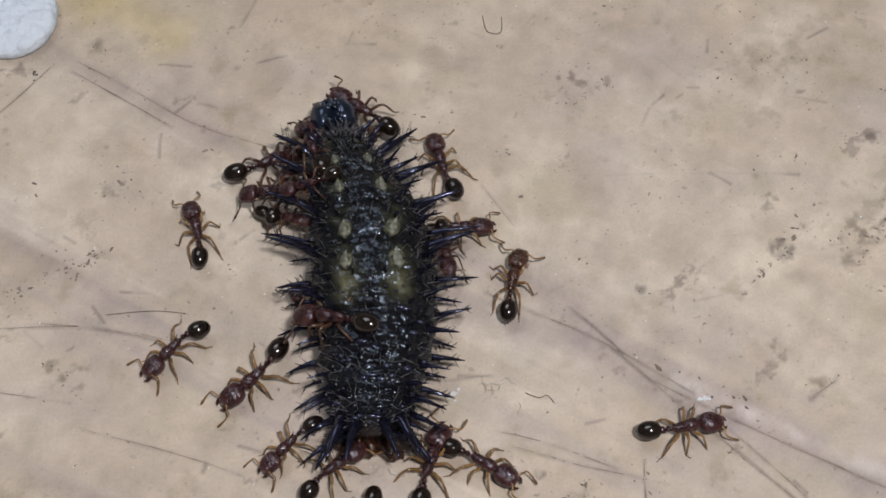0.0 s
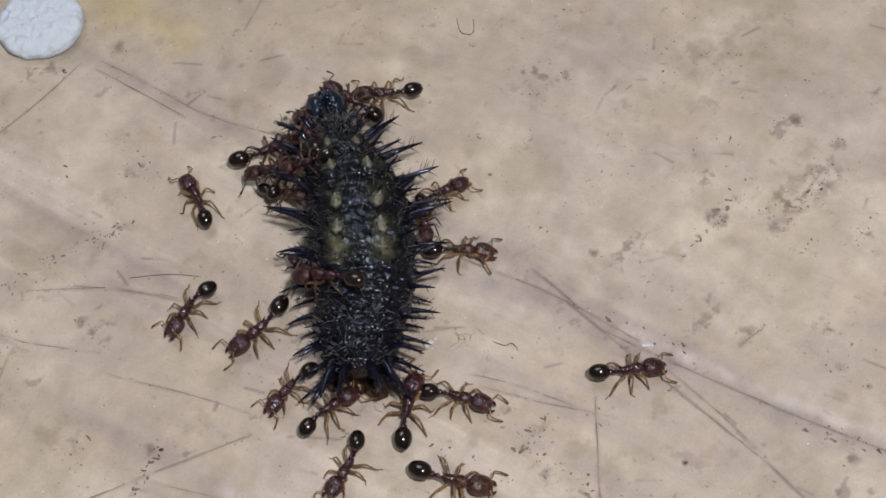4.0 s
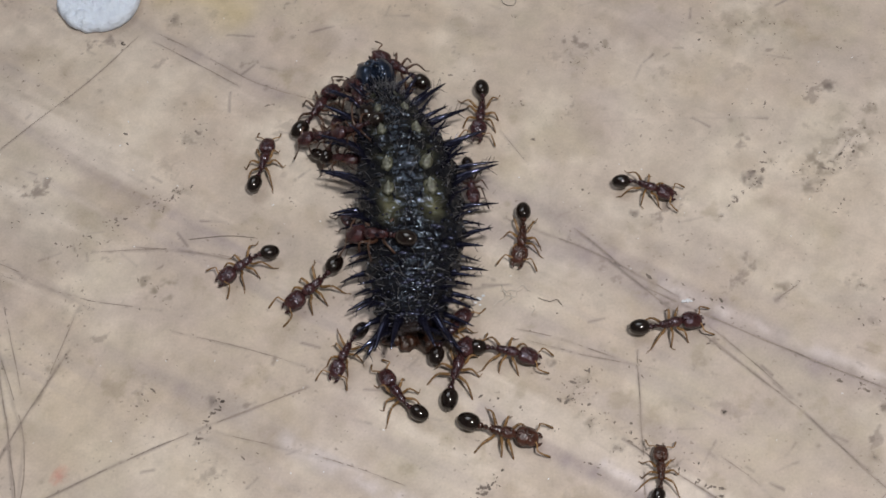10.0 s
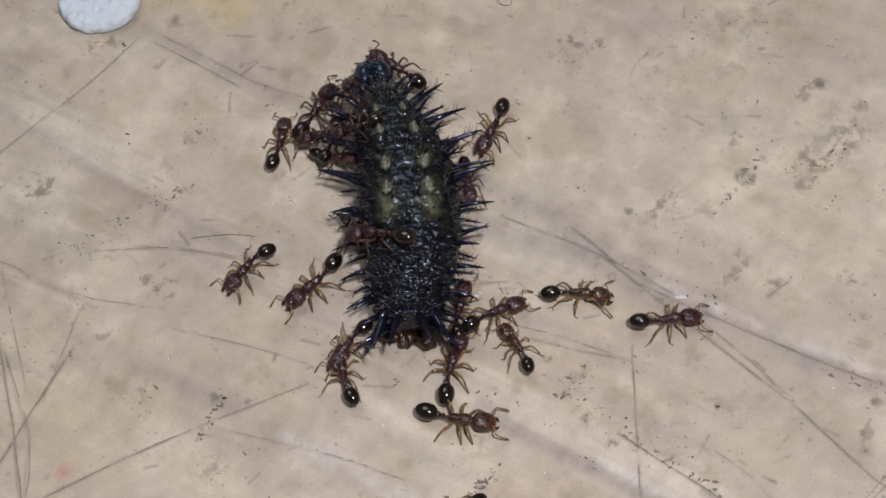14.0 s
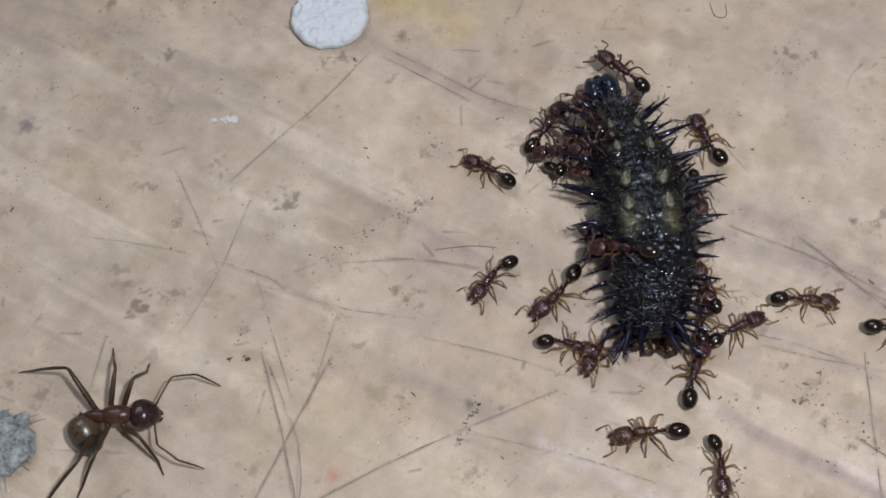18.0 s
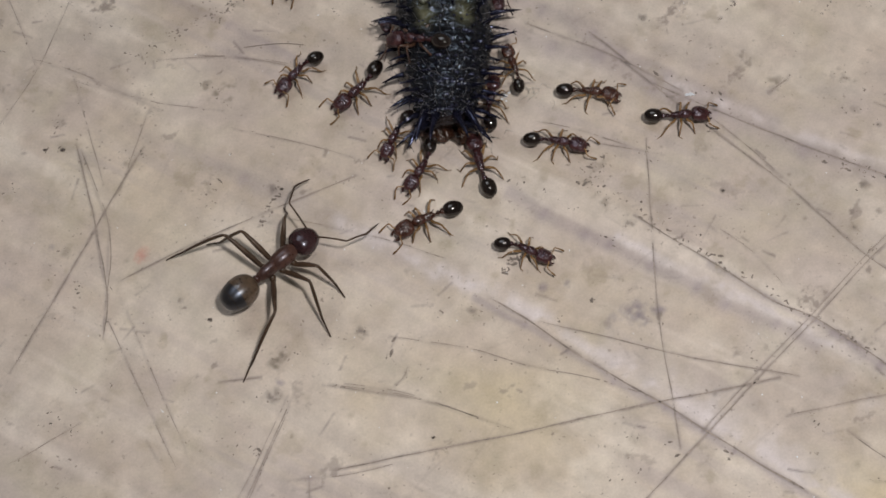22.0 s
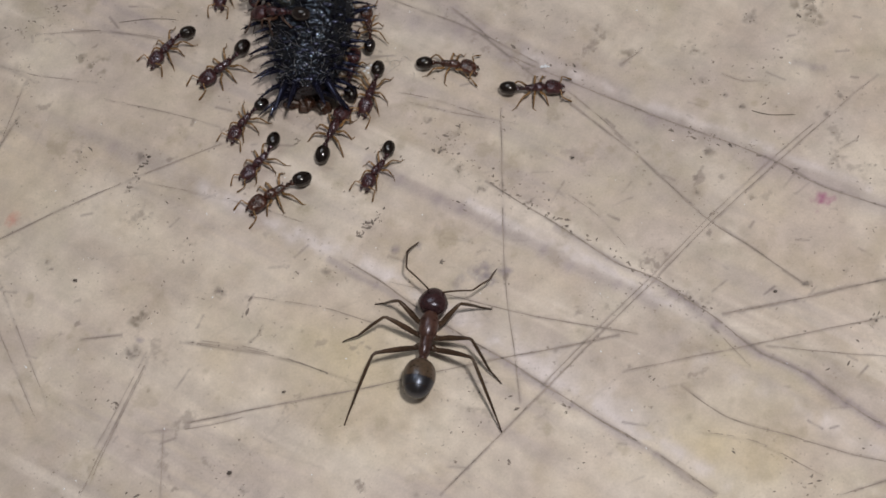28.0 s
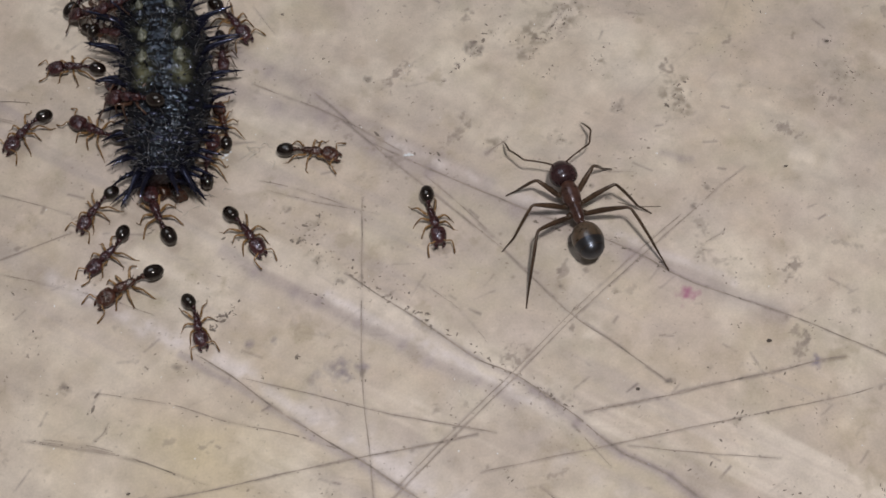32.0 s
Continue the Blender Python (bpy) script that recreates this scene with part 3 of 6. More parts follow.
    for w, k, pts in MARKS["pale"]:
        streak(w, k, pts, CHALKY, 0.6, -0.01)
    for w, k, pts in MARKS["scratch"]:
        streak(max(w, 0.12) * 1.1, min(1, k * 0.74), pts, GREY, 0.12, 0.02)
    for bx, by, r, k, kind in BLOTS:
        s = near(((bx, by),), r * 2.6)
        X, Y = x[s], y[s]
        if X.size == 0:
            continue
        rag = cloud(X * 1.0, Y * 1.0, max(0.5, r * 0.8), 61 + int(r * 10), 3)
        d = np.hypot(X - bx, Y - by) / r + (rag - 0.5) * (2.6 if kind == "s" else 2.0)
        a = np.clip(1.25 - d, 0, 1) * k
        if kind in "dv":
            a = a * np.clip(cloud(X, Y, 0.35, 79, 2) * 3 - 0.6, 0.25, 1)
        if kind == "s":
            a = a * np.clip(cloud(X, Y, 0.55, 77, 3) * 4.2 - 1.75, 0, 1) * 1.1
        if kind == "y":
            a = np.exp(-d ** 2) * k * 0.5
        t = tone[s]
        a = np.clip(a, 0, 1)[..., None]
        t[:] = t * (1 - a) + np.array(INKS[kind]) * a
    # scattered specks and short scuffs
    rng = np.random.RandomState(5)
    for _ in range(450):
        bx, by, r = rng.uniform(-46, 48), rng.uniform(7, 78), 0.05 + 0.14 * rng.rand() ** 4
        s = near(((bx, by),), r * 3)
        X, Y = x[s], y[s]
        if X.size:
            a = (np.exp(-((X - bx) ** 2 + (Y - by) ** 2) / (r * r)) * rng.uniform(0.08, 0.6))[..., None]
            tone[s] = tone[s] * (1 - a) + np.array((0.17, 0.14, 0.12)) * a
    for _ in range(340):
        bx, by, n, an = rng.uniform(-46, 48), rng.uniform(7, 78), rng.uniform(0.3, 1.8), rng.choice((0.9, -0.55, -0.3, 0.4)) + rng.normal() * 0.4
        streak(0.1, rng.uniform(0.15, 0.75), [(bx, by), (bx + n * math.cos(an), by + n * math.sin(an))], GREY, 0.1, 0.01)
    for _ in range(300):
        bx, by, r, an = rng.uniform(-46, 48), rng.uniform(7, 78), 0.14 + 0.6 * rng.rand() ** 2, rng.choice((0.9, 0.9, -0.55, 0.3)) + rng.normal() * 0.3
        s = near(((bx, by),), r * 3)
        X, Y = x[s], y[s]
        if X.size:
            u, v = (X - bx) * math.cos(an) + (Y - by) * math.sin(an), (Y - by) * math.cos(an) - (X - bx) * math.sin(an)
            a = np.clip(1.2 - np.hypot(u, v * 2.2) / r - (cloud(X, Y, 0.34, 83, 3) - 0.5) * 6, 0, 1)[..., None] * rng.uniform(0.2, 0.75)
            tone[s] = tone[s] * (1 - a) + np.array((0.24, 0.20, 0.18)) * a
    for _ in range(420):
        bx, by, r = rng.uniform(-46, 48), rng.uniform(7, 78), 0.15 + 0.9 * rng.rand() ** 2
        s = near(((bx, by),), r * 2.4)
        X, Y = x[s], y[s]
        if X.size:
            a = np.clip(1.1 - np.hypot(X - bx, Y - by) / r - (cloud(X, Y, 0.7, 87, 3) - 0.5) * 4, 0, 1)[..., None] * rng.uniform(0.12, 0.42)
            tone[s] = tone[s] * (1 - a) + np.array((0.33, 0.275, 0.195)) * a
    for _ in range(90):
        bx, by, n, an = rng.uniform(-46, 48), rng.uniform(7, 78), rng.uniform(4, 14), rng.choice((0.75, -0.5, -0.25)) + rng.normal() * 0.25
        streak(0.09, rng.uniform(0.05, 0.14), [(bx, by), (bx + n * math.cos(an), by + n * math.sin(an))], GREY, 0.15, 0.006)
    tone[:] *= (0.84 + 0.36 * cloud(x, y, 1.0, 91, 4))[..., None]
    z = deep + 0.012 * (cloud(x, y, 1.6, 95, 3) - 0.5)
    edge = np.minimum.reduce([x - xs[0], xs[-1] - x, y - ys[0], ys[-1] - y])
    z *= np.clip(edge / 2, 0, 1)
    nx, ny = len(xs), len(ys)
    verts = np.stack([x, y, z], -1).reshape(-1, 3) * MM
    far = [(-2, -2), (2, -2), (2, 2), (-2, 2)]
    verts = np.vstack([verts, [(a, b, 0) for a, b in far]])
    idx = np.arange(nx * ny).reshape(ny, nx)
    quads = np.stack([idx[:-1, :-1], idx[:-1, 1:], idx[1:, 1:], idx[1:, :-1]], -1).reshape(-1, 4)
    o = nx * ny
    c = (idx[0, 0], idx[0, -1], idx[-1, -1], idx[-1, 0])
    quads = np.vstack([quads, [(o + k, o + (k + 1) % 4, c[(k + 1) % 4], c[k]) for k in range(4)]])
    me = bpy.data.meshes.new("floor")
    me.vertices.add(len(verts))
    me.vertices.foreach_set("co", verts.ravel())
    me.loops.add(quads.size)
    me.loops.foreach_set("vertex_index", quads.ravel().astype(np.int32))
    me.polygons.add(len(quads))
    me.polygons.foreach_set("loop_start", np.arange(0, quads.size, 4, dtype=np.int32))
    me.polygons.foreach_set("use_smooth", np.ones(len(quads), dtype=bool))
    me.update(calc_edges=True)
    att = me.color_attributes.new("wear_and_shade", "FLOAT_COLOR", "POINT")
    rgba = np.ones((len(verts), 4))
    rgba[:-4, :3] = tone.reshape(-1, 3)
    rgba[-4:, :3] = (0.544, 0.459, 0.395)
    att.data.foreach_set("color", rgba.ravel())
    m = bpy.data.materials.new("worn_varnished_board")
    m.use_nodes = True
    nt = m.node_tree
    p = nt.nodes["Principled BSDF"]
    vc = nt.nodes.new("ShaderNodeVertexColor")
    vc.layer_name = "wear_and_shade"
    co = nt.nodes.new("ShaderNodeTexCoord")
    n1, n2 = nt.nodes.new("ShaderNodeTexNoise"), nt.nodes.new("ShaderNodeTexNoise")
    n1.inputs["Scale"].default_value, n1.inputs["Detail"].default_value = 7000, 3
    n2.inputs["Scale"].default_value, n2.inputs["Detail"].default_value = 700, 5
    nt.links.new(co.outputs["Object"], n1.inputs["Vector"])
    nt.links.new(co.outputs["Object"], n2.inputs["Vector"])
    gr = nt.nodes.new("ShaderNodeMapRange")
    gr.inputs["To Min"].default_value, gr.inputs["To Max"].default_value = 0.86, 1.12
    nt.links.new(n1.outputs["Fac"], gr.inputs["Value"])
    mul = nt.nodes.new("ShaderNodeMix")
    mul.data_type, mul.blend_type = "RGBA", "MULTIPLY"
    mul.inputs["Factor"].default_value = 1.0
    nt.links.new(vc.outputs["Color"], mul.inputs[6])
    nt.links.new(gr.outputs[0], mul.inputs[7])
    n3, n4 = nt.nodes.new("ShaderNodeTexNoise"), nt.nodes.new("ShaderNodeTexNoise")
    n3.inputs["Scale"].default_value, n3.inputs["Detail"].default_value = 3200, 2
    n4.inputs["Scale"].default_value, n4.inputs["Detail"].default_value = 260, 3
    fl, ar = nt.nodes.new("ShaderNodeMapRange"), nt.nodes.new("ShaderNodeMapRange")
    fl.inputs["From Min"].default_value, fl.inputs["From Max"].default_value = 0.645, 0.73
    ar.inputs["From Min"].default_value, ar.inputs["From Max"].default_value = 0.42, 0.68
    both = nt.nodes.new("ShaderNodeMath")
    both.operation = "MULTIPLY"
    for n in (n3, n4):
        nt.links.new(co.outputs["Object"], n.inputs["Vector"])
    nt.links.new(n3.outputs["Fac"], fl.inputs["Value"])
    nt.links.new(n4.outputs["Fac"], ar.inputs["Value"])
    nt.links.new(fl.outputs[0], both.inputs[0])
    nt.links.new(ar.outputs[0], both.inputs[1])
    dirt = nt.nodes.new("ShaderNodeMix")
    dirt.data_type = "RGBA"
    dirt.inputs[7].default_value = (0.22, 0.18, 0.155, 1)
    nt.links.new(both.outputs[0], dirt.inputs["Factor"])
    nt.links.new(mul.outputs[2], dirt.inputs[6])
    nt.links.new(dirt.outputs[2], p.inputs["Base Color"])
    rr = nt.nodes.new("ShaderNodeMapRange")
    rr.inputs["To Min"].default_value, rr.inputs["To Max"].default_value = 0.5, 0.8
    nt.links.new(n2.outputs["Fac"], rr.inputs["Value"])
    nt.links.new(rr.outputs[0], p.inputs["Roughness"])
    p.inputs["Specular IOR Level"].default_value = 0.25
    bp = nt.nodes.new("ShaderNodeBump")
    bp.inputs["Strength"].default_value, bp.inputs["Distance"].default_value = 0.35, 0.00004
    nt.links.new(n1.outputs["Fac"], bp.inputs["Height"])
    nt.links.new(bp.outputs[0], p.inputs["Normal"])
    me.materials.append(m)
    return tagged(new("floor", me), "worn cream varnished wooden floor with scratches and stains", "floor", kind="structure")


floor = board()


SCRATCH = material("dirt_filled_scratch", (0.20, 0.165, 0.145), 0.8, 0.4, 4000, 0.3, tint=(0.34, 0.285, 0.25), wide=600)
GRIT = material("dark_grit", (0.075, 0.062, 0.056), 0.8, 0.5, 5000, 0.4, tint=(0.24, 0.20, 0.175), wide=500)


def scratch(wide, strong, pts):
    """One scratch: a dirt-filled line broken into uneven dashes."""
    rnd = random.Random(int(pts[0][0] * 77 + pts[0][1] * 13))
    pts = [Vector((a, b, 0)) for a, b in pts]
    n = max(3, int(sum((b - a).length for a, b in zip(pts, pts[1:])) / 0.22))
    line = smooth_line(pts, n)
    bm = bmesh.new()
    row = None
    for i, p in enumerate(line):
        d = (line[min(i + 1, n - 1)] - line[max(i - 1, 0)]).normalized()
        side = Vector((-d.y, d.x, 0))
        taper = min(1, i / 5, (n - 1 - i) / 5)
        w = wide * 0.35 * taper * (0.35 + 1.0 * abs(noise.noise(p * 0.7 + Vector((3, 0, 0)))) + 0.25 * rnd.random())
        q = p + side * 0.05 * noise.noise(p * 0.5)
        now = [bm.verts.new((q.x + side.x * k, q.y + side.y * k, 0.018)) for k in (-w, w)]
        if row and noise.noise(p * 0.55 + Vector((0, 7, 0))) + strong * 0.9 > 0.02 + 0.3 * rnd.random():
            bm.faces.new((row[0], now[0], now[1], row[1]))
        row = now
    bmesh.ops.delete(bm, geom=[v for v in bm.verts if not v.link_faces], context="VERTS")
    bmesh.ops.scale(bm, vec=(MM, MM, MM), verts=bm.verts)
    if len(bm.faces):
        part("scratch", finish(bm, "scratch", SCRATCH, False), floor)


for w, k, pts in MARKS["scratch"]:
    scratch(w, k, pts)


def grit():
    """Dirt trodden into the varnish, in drifts, and white specks painted as glints."""
    rnd = random.Random(9)
    verts, faces = [], []

    def grain(x, y, r, long, turn):
        base, m = len(verts), rnd.randint(5, 7)
        c, s = math.cos(turn), math.sin(turn)
        verts.append((x * MM, y * MM, 0.03 * MM))
        for k in range(m):
            a = 2 * math.pi * k / m
            u, v = r * long * math.cos(a) * rnd.uniform(0.6, 1.3), r * math.sin(a) * rnd.uniform(0.6, 1.3)
            verts.append(((x + u * c - v * s) * MM, (y + u * s + v * c) * MM, 0.012 * MM))
        faces.extend((base, base + 1 + k, base + 1 + (k + 1) % m) for k in range(m))

    for _ in range(130):
        cx, cy, spread = rnd.uniform(-46, 48), rnd.uniform(7, 78), rnd.uniform(0.08, 0.6)
        lean = rnd.choice((0.9, -0.5, -0.6, 0.3)) + rnd.gauss(0, 0.3)
        for _ in range(rnd.randint(1, 7)):
            grain(cx + rnd.gauss(0, spread), cy + rnd.gauss(0, spread), rnd.uniform(0.015, 0.05) + 0.04 * rnd.random() ** 4, rnd.uniform(1, 3.2), lean + rnd.gauss(0, 0.3))
    for w, k, pts in MARKS["scratch"]:
        for (ax, ay), (bx, by) in zip(pts, pts[1:]):
            for _ in range(int(math.hypot(bx - ax, by - ay) * 0.5)):
                f = rnd.random()
                grain(ax + (bx - ax) * f + rnd.gauss(0, 0.12), ay + (by - ay) * f + rnd.gauss(0, 0.12), rnd.uniform(0.015, 0.045), rnd.uniform(1, 2.5), math.atan2(by - ay, bx - ax))
    for bx, by, r, k, kind in BLOTS:
        if kind in "sd":
            for _ in range(int(3 + 5 * r)):
                grain(bx + rnd.gauss(0, r * 0.8), by + rnd.gauss(0, r * 0.8), rnd.uniform(0.015, 0.055), rnd.uniform(1, 2.2), rnd.uniform(0, 3))
    for spread, thick, ((ax, ay), (bx, by)) in MARKS["drift"]:
        for _ in range(int(math.hypot(bx - ax, by - ay) * thick)):
            f, fall = rnd.random(), spread * rnd.random() ** 0.7 * rnd.choice((-1, 1))
            grain(ax + (bx - ax) * f + rnd.gauss(0, 0.2), ay + (by - ay) * f + fall, 0.025 + 0.07 * rnd.random() ** 2, rnd.uniform(1, 3.0), rnd.choice((-0.6, 0.9)) + rnd.gauss(0, 0.4))
    dark = len(faces)
    # white grains imitate small sparkles of light on the board
    for _ in range(260):
        grain(rnd.uniform(-46, 48), rnd.uniform(7, 78), rnd.uniform(0.02, 0.045), rnd.uniform(1, 1.8), rnd.uniform(0, 3))
    me = bpy.data.meshes.new("grit")
    me.from_pydata(verts, [], faces)
    me.materials.append(GRIT)
    me.materials.append(WHITE)
    me.polygons.foreach_set("material_index", [int(i >= dark) for i in range(len(faces))])
    tagged(new("grit", me), "dark grit trodden into the varnish, with pale specks as glints", "dirt", kind="stuff")


grit()


def slab(name, lo, hi, label, category):
    bm = bmesh.new()
    bmesh.ops.create_cube(bm, size=1)
    for v in bm.verts:
        v.co = [lo[i] + (v.co[i] + 0.5) * (hi[i] - lo[i]) for i in range(3)]
    return tagged(new(name, finish(bm, name, PLASTER, False)), label, category, kind="structure")


slab("wall_north", (-2.0, 2.0, 0), (2.0, 2.1, 2.4), "plain white plastered wall of the room", "wall")
slab("wall_south", (-2.0, -2.1, 0), (2.0, -2.0, 2.4), "plain white plastered wall of the room", "wall")
slab("wall_east", (2.0, -2.1, 0), (2.1, 2.1, 2.4), "plain white plastered wall of the room", "wall")
slab("wall_west", (-2.1, -2.1, 0), (-2.0, 2.1, 2.4), "plain white plastered wall of the room", "wall")
slab("ceiling", (-2.1, -2.1, 2.4), (2.1, 2.1, 2.5), "plain white plastered ceiling", "ceiling")


# ---- the dead caterpillar ----
STATIONS = [  # x, y, height of the middle, half width, half height, in millimetres
    (-2.7, 52.0, 1.6, 0.7, 0.8), (-2.55, 51.3, 1.7, 1.2, 1.2), (-2.3, 50.3, 1.8, 1.65, 1.55), (-1.9, 48.7, 1.95, 2.3, 1.95),
    (-1.5, 46.9, 2.1, 2.75, 2.15), (-1.25, 44.8, 2.15, 2.95, 2.2), (-1.15, 42.5, 2.1, 2.95, 2.15), (-1.15, 40.5, 2.0, 2.75, 2.0),
    (-1.3, 38.8, 1.8, 2.35, 1.8), (-1.4, 37.5, 1.7, 2.05, 1.7), (-1.45, 36.6, 1.45, 1.65, 1.4), (-1.5, 36.1, 1.25, 0.9, 0.8)]


def station(s):
    """x, y, z, half width and half height at s from 0 (neck) to 1 (tail)."""
    t = min(max(s, 0), 1) * (len(STATIONS) - 1)
    k = min(int(t), len(STATIONS) - 2)
    f = t - k
    return [a + (b - a) * f for a, b in zip(STATIONS[k], STATIONS[k + 1])]


def skin(s, phi):
    """A point of the caterpillar's skin and its outward direction; phi from 0 on the back to +-pi below."""
    x, y, z, w, h = station(s)
    ring = s * 11.0
    pinch = 1 - 0.085 * abs(math.cos(math.pi * ring)) ** 4
    fold = 1 - (0.055 if s > 0.6 else 0.03) * abs(math.cos(math.pi * ring * 3)) ** 3
    k = pinch * fold
    p = Vector((x + w * k * math.sin(phi), y, z + h * k * math.cos(phi)))
    n = Vector((math.sin(phi) / w, 0, math.cos(phi) / h)).normalized()
    return p, n


def caterpillar():
    root = tagged(new("caterpillar"), "dead black spiny caterpillar with olive patches lying on the floor", "caterpillar")
    rows, seg = 280, 100
    bm = bmesh.new()
    col = bm.verts.layers.float_color.new("hue")
    grid = []
    for i in range(rows):
        s = i / (rows - 1)
        line = []
        for k in range(seg):
            phi = 2 * math.pi * k / seg
            p, n = skin(s, phi)
            q = p * 1.6
            lump = 0.10 * noise.noise(q * 1.6) + 0.11 * noise.noise(q * 3.0) + 0.07 * noise.noise(q * 7)
            for ridge in (0.585, 0.635, 0.69, 0.735, 0.79, 0.84, 0.89):
                lump += 0.17 * math.exp(-((s - ridge - 0.008 * noise.noise(q * 0.5 + Vector((0, ridge * 40, 0)))) / 0.008) ** 2) * max(0.0, 0.55 + 1.2 * noise.noise(q * 1.1 + Vector((ridge * 60, 0, 0))))
            v = bm.verts.new((p + n * lump) * MM)
            a = (phi + math.pi) % (2 * math.pi) - math.pi
            patch = math.exp(-((abs(a) - 0.47) / 0.22) ** 2) * max(0.0, min(1, (s - 0.06) / 0.08)) * max(0.0, min(1, (0.60 - s) / 0.05))
            patch *= 0.05 + 0.42 * abs(math.sin(math.pi * s * 11.0)) ** 2
            patch *= max(0.0, min(1.0, 0.75 + 1.3 * noise.noise(q * 1.3 + Vector((5, 0, 0)))))
            pale = patch * max(0.0, noise.noise(q * 2.2 + Vector((0, 9, 0)))) * 1.1
            dark, olive, cream = Vector((0.006, 0.006, 0.008)), Vector((0.048, 0.050, 0.026)), Vector((0.17, 0.165, 0.11))
            belly = max(0.0, min(1, (s - 0.92) / 0.08)) * 0.35
            oval = math.exp(-((s - 0.548) / 0.030) ** 2 - ((abs(a) - 0.44) / 0.20) ** 2)
            patch, pale = min(1.0, patch + oval), pale + oval * (0.35 + 0.5 * noise.noise(q * 1.7))
            c = dark.lerp(olive, min(1, patch)).lerp(cream, min(0.7, pale)).lerp(Vector((0.035, 0.016, 0.009)), belly)
            v[col] = (*c, 1)
            line.append(v)
        grid.append(line)
    for a, b in zip(grid, grid[1:]):
        for k in range(seg):
            bm.faces.new((a[k], a[(k + 1) % seg], b[(k + 1) % seg], b[k]))
    bm.faces.new(grid[0])
    bm.faces.new(grid[-1])
    hide = material("caterpillar_skin", (0.02, 0.02, 0.02), 0.15, 0.4, 1500, 0.9, 0.00026, 0.5)
    nt = hide.node_tree
    nt.nodes["Principled BSDF"].inputs["Specular Tint"].default_value = (0.6, 0.76, 1.0, 1)
    vc = nt.nodes.new("ShaderNodeVertexColor")
    vc.layer_name = "hue"
    mul = nt.nodes.new("ShaderNodeMix")
    mul.data_type, mul.blend_type = "RGBA", "MULTIPLY"
    mul.inputs["Factor"].default_value = 1
    rng = nt.nodes.new("ShaderNodeMapRange")
    rng.inputs["To Min"].default_value, rng.inputs["To Max"].default_value = 0.3, 1.8
    fine = [n for n in nt.nodes if n.type == "TEX_NOISE"][0]
    nt.links.new(fine.outputs["Fac"], rng.inputs["Value"])
    nt.links.new(vc.outputs["Color"], mul.inputs[6])
    nt.links.new(rng.outputs[0], mul.inputs[7])
    nt.links.new(mul.outputs[2], nt.nodes["Principled BSDF"].inputs["Base Color"])
    body = part("body", finish(bm, "caterpillar_body", hide), root, "folded black skin with olive patches")

    # head capsule with a cleft, eyespots and jaws
    bm = bmesh.new()
    blob(bm, (0, 0.45, 0), (0.95, 0.62, 0.98), 26, 18, 0.9, 0.10, 3.0)
    blob(bm, (0, -0.45, 0), (0.95, 0.62, 0.98), 26, 18, 0.9, 0.10, 8.0)
    for k in range(70):
        a, b = random.uniform(0, 2 * math.pi), random.uniform(-0.9, 0.9)
        w = math.sqrt(1 - b * b)
        p = Vector((b * 0.95, w * math.cos(a) * 0.98, abs(w * math.sin(a)) * 0.95))
        blob(bm, p, (0.12, 0.12, 0.12), 9, 6)
    bmesh.ops.scale(bm, vec=(MM, MM, MM), verts=bm.verts)
    head = part("head", finish(bm, "caterpillar_head", HEADCAP), root, "glossy blue-black knobbly head capsule",
                pose(-3.0 * MM, 52.9 * MM, 1.55 * MM, 0, -8, 102) @ Matrix.Diagonal((1.12, 1.12, 1.12, 1)))
    for side in (-1, 1):
        bm = bmesh.new()
        tube(bm, smooth_line([(0.85, 0.25 * side, -0.35), (1.12, 0.22 * side, -0.45), (1.22, 0.04 * side, -0.5)], 6), [0.13, 0.12, 0.1, 0.08, 0.06, 0.03], 7)
        bmesh.ops.scale(bm, vec=(MM, MM, MM), verts=bm.verts)
        part("jaw", finish(bm, "caterpillar_jaw", HEADCAP), head)

    # spines: one mesh of each size, many objects
    hairs, lengths, fine = {}, {}, bmesh.new()

    def spine_mesh(length, thick, seed):
        rnd = random.Random(seed)
        bm = bmesh.new()
        pts = smooth_line([(0, 0, -0.1), (length * 0.4, 0, 0.03 * length), (length, 0.04 * length, -0.03 * length)], 7)
        tube(bm, pts, [thick * (1 - i / 6.3) ** 0.8 for i in range(7)], 7)
        hairs[length] = []
        for k in range(13):
            p = smooth_line(pts, 30)[int(rnd.uniform(0.12, 0.85) * 29)]
            a = rnd.uniform(0, 2 * math.pi)
            hairs[length].append((p, p + Vector((0.75, math.cos(a), math.sin(a))).normalized() * length * rnd.uniform(0.18, 0.34)))
        bmesh.ops.scale(bm, vec=(MM, MM, MM), verts=bm.verts)
        me = finish(bm, "spine", SPINE)
        lengths[me.name] = length
        return me

    longs = [spine_mesh(random.uniform(1.6, 2.5), 0.21, i) for i in range(5)]
    mids = [spine_mesh(random.uniform(1.1, 1.6), 0.16, 10 + i) for i in range(5)]
    shorts = [spine_mesh(random.uniform(0.5, 0.9), 0.09, 20 + i) for i in range(4)]
    tails = [spine_mesh(2.3, 0.33, 30 + i) for i in range(2)]
    shoulders = [spine_mesh(random.uniform(2.4, 2.9), 0.29, 40 + i) for i in range(3)]

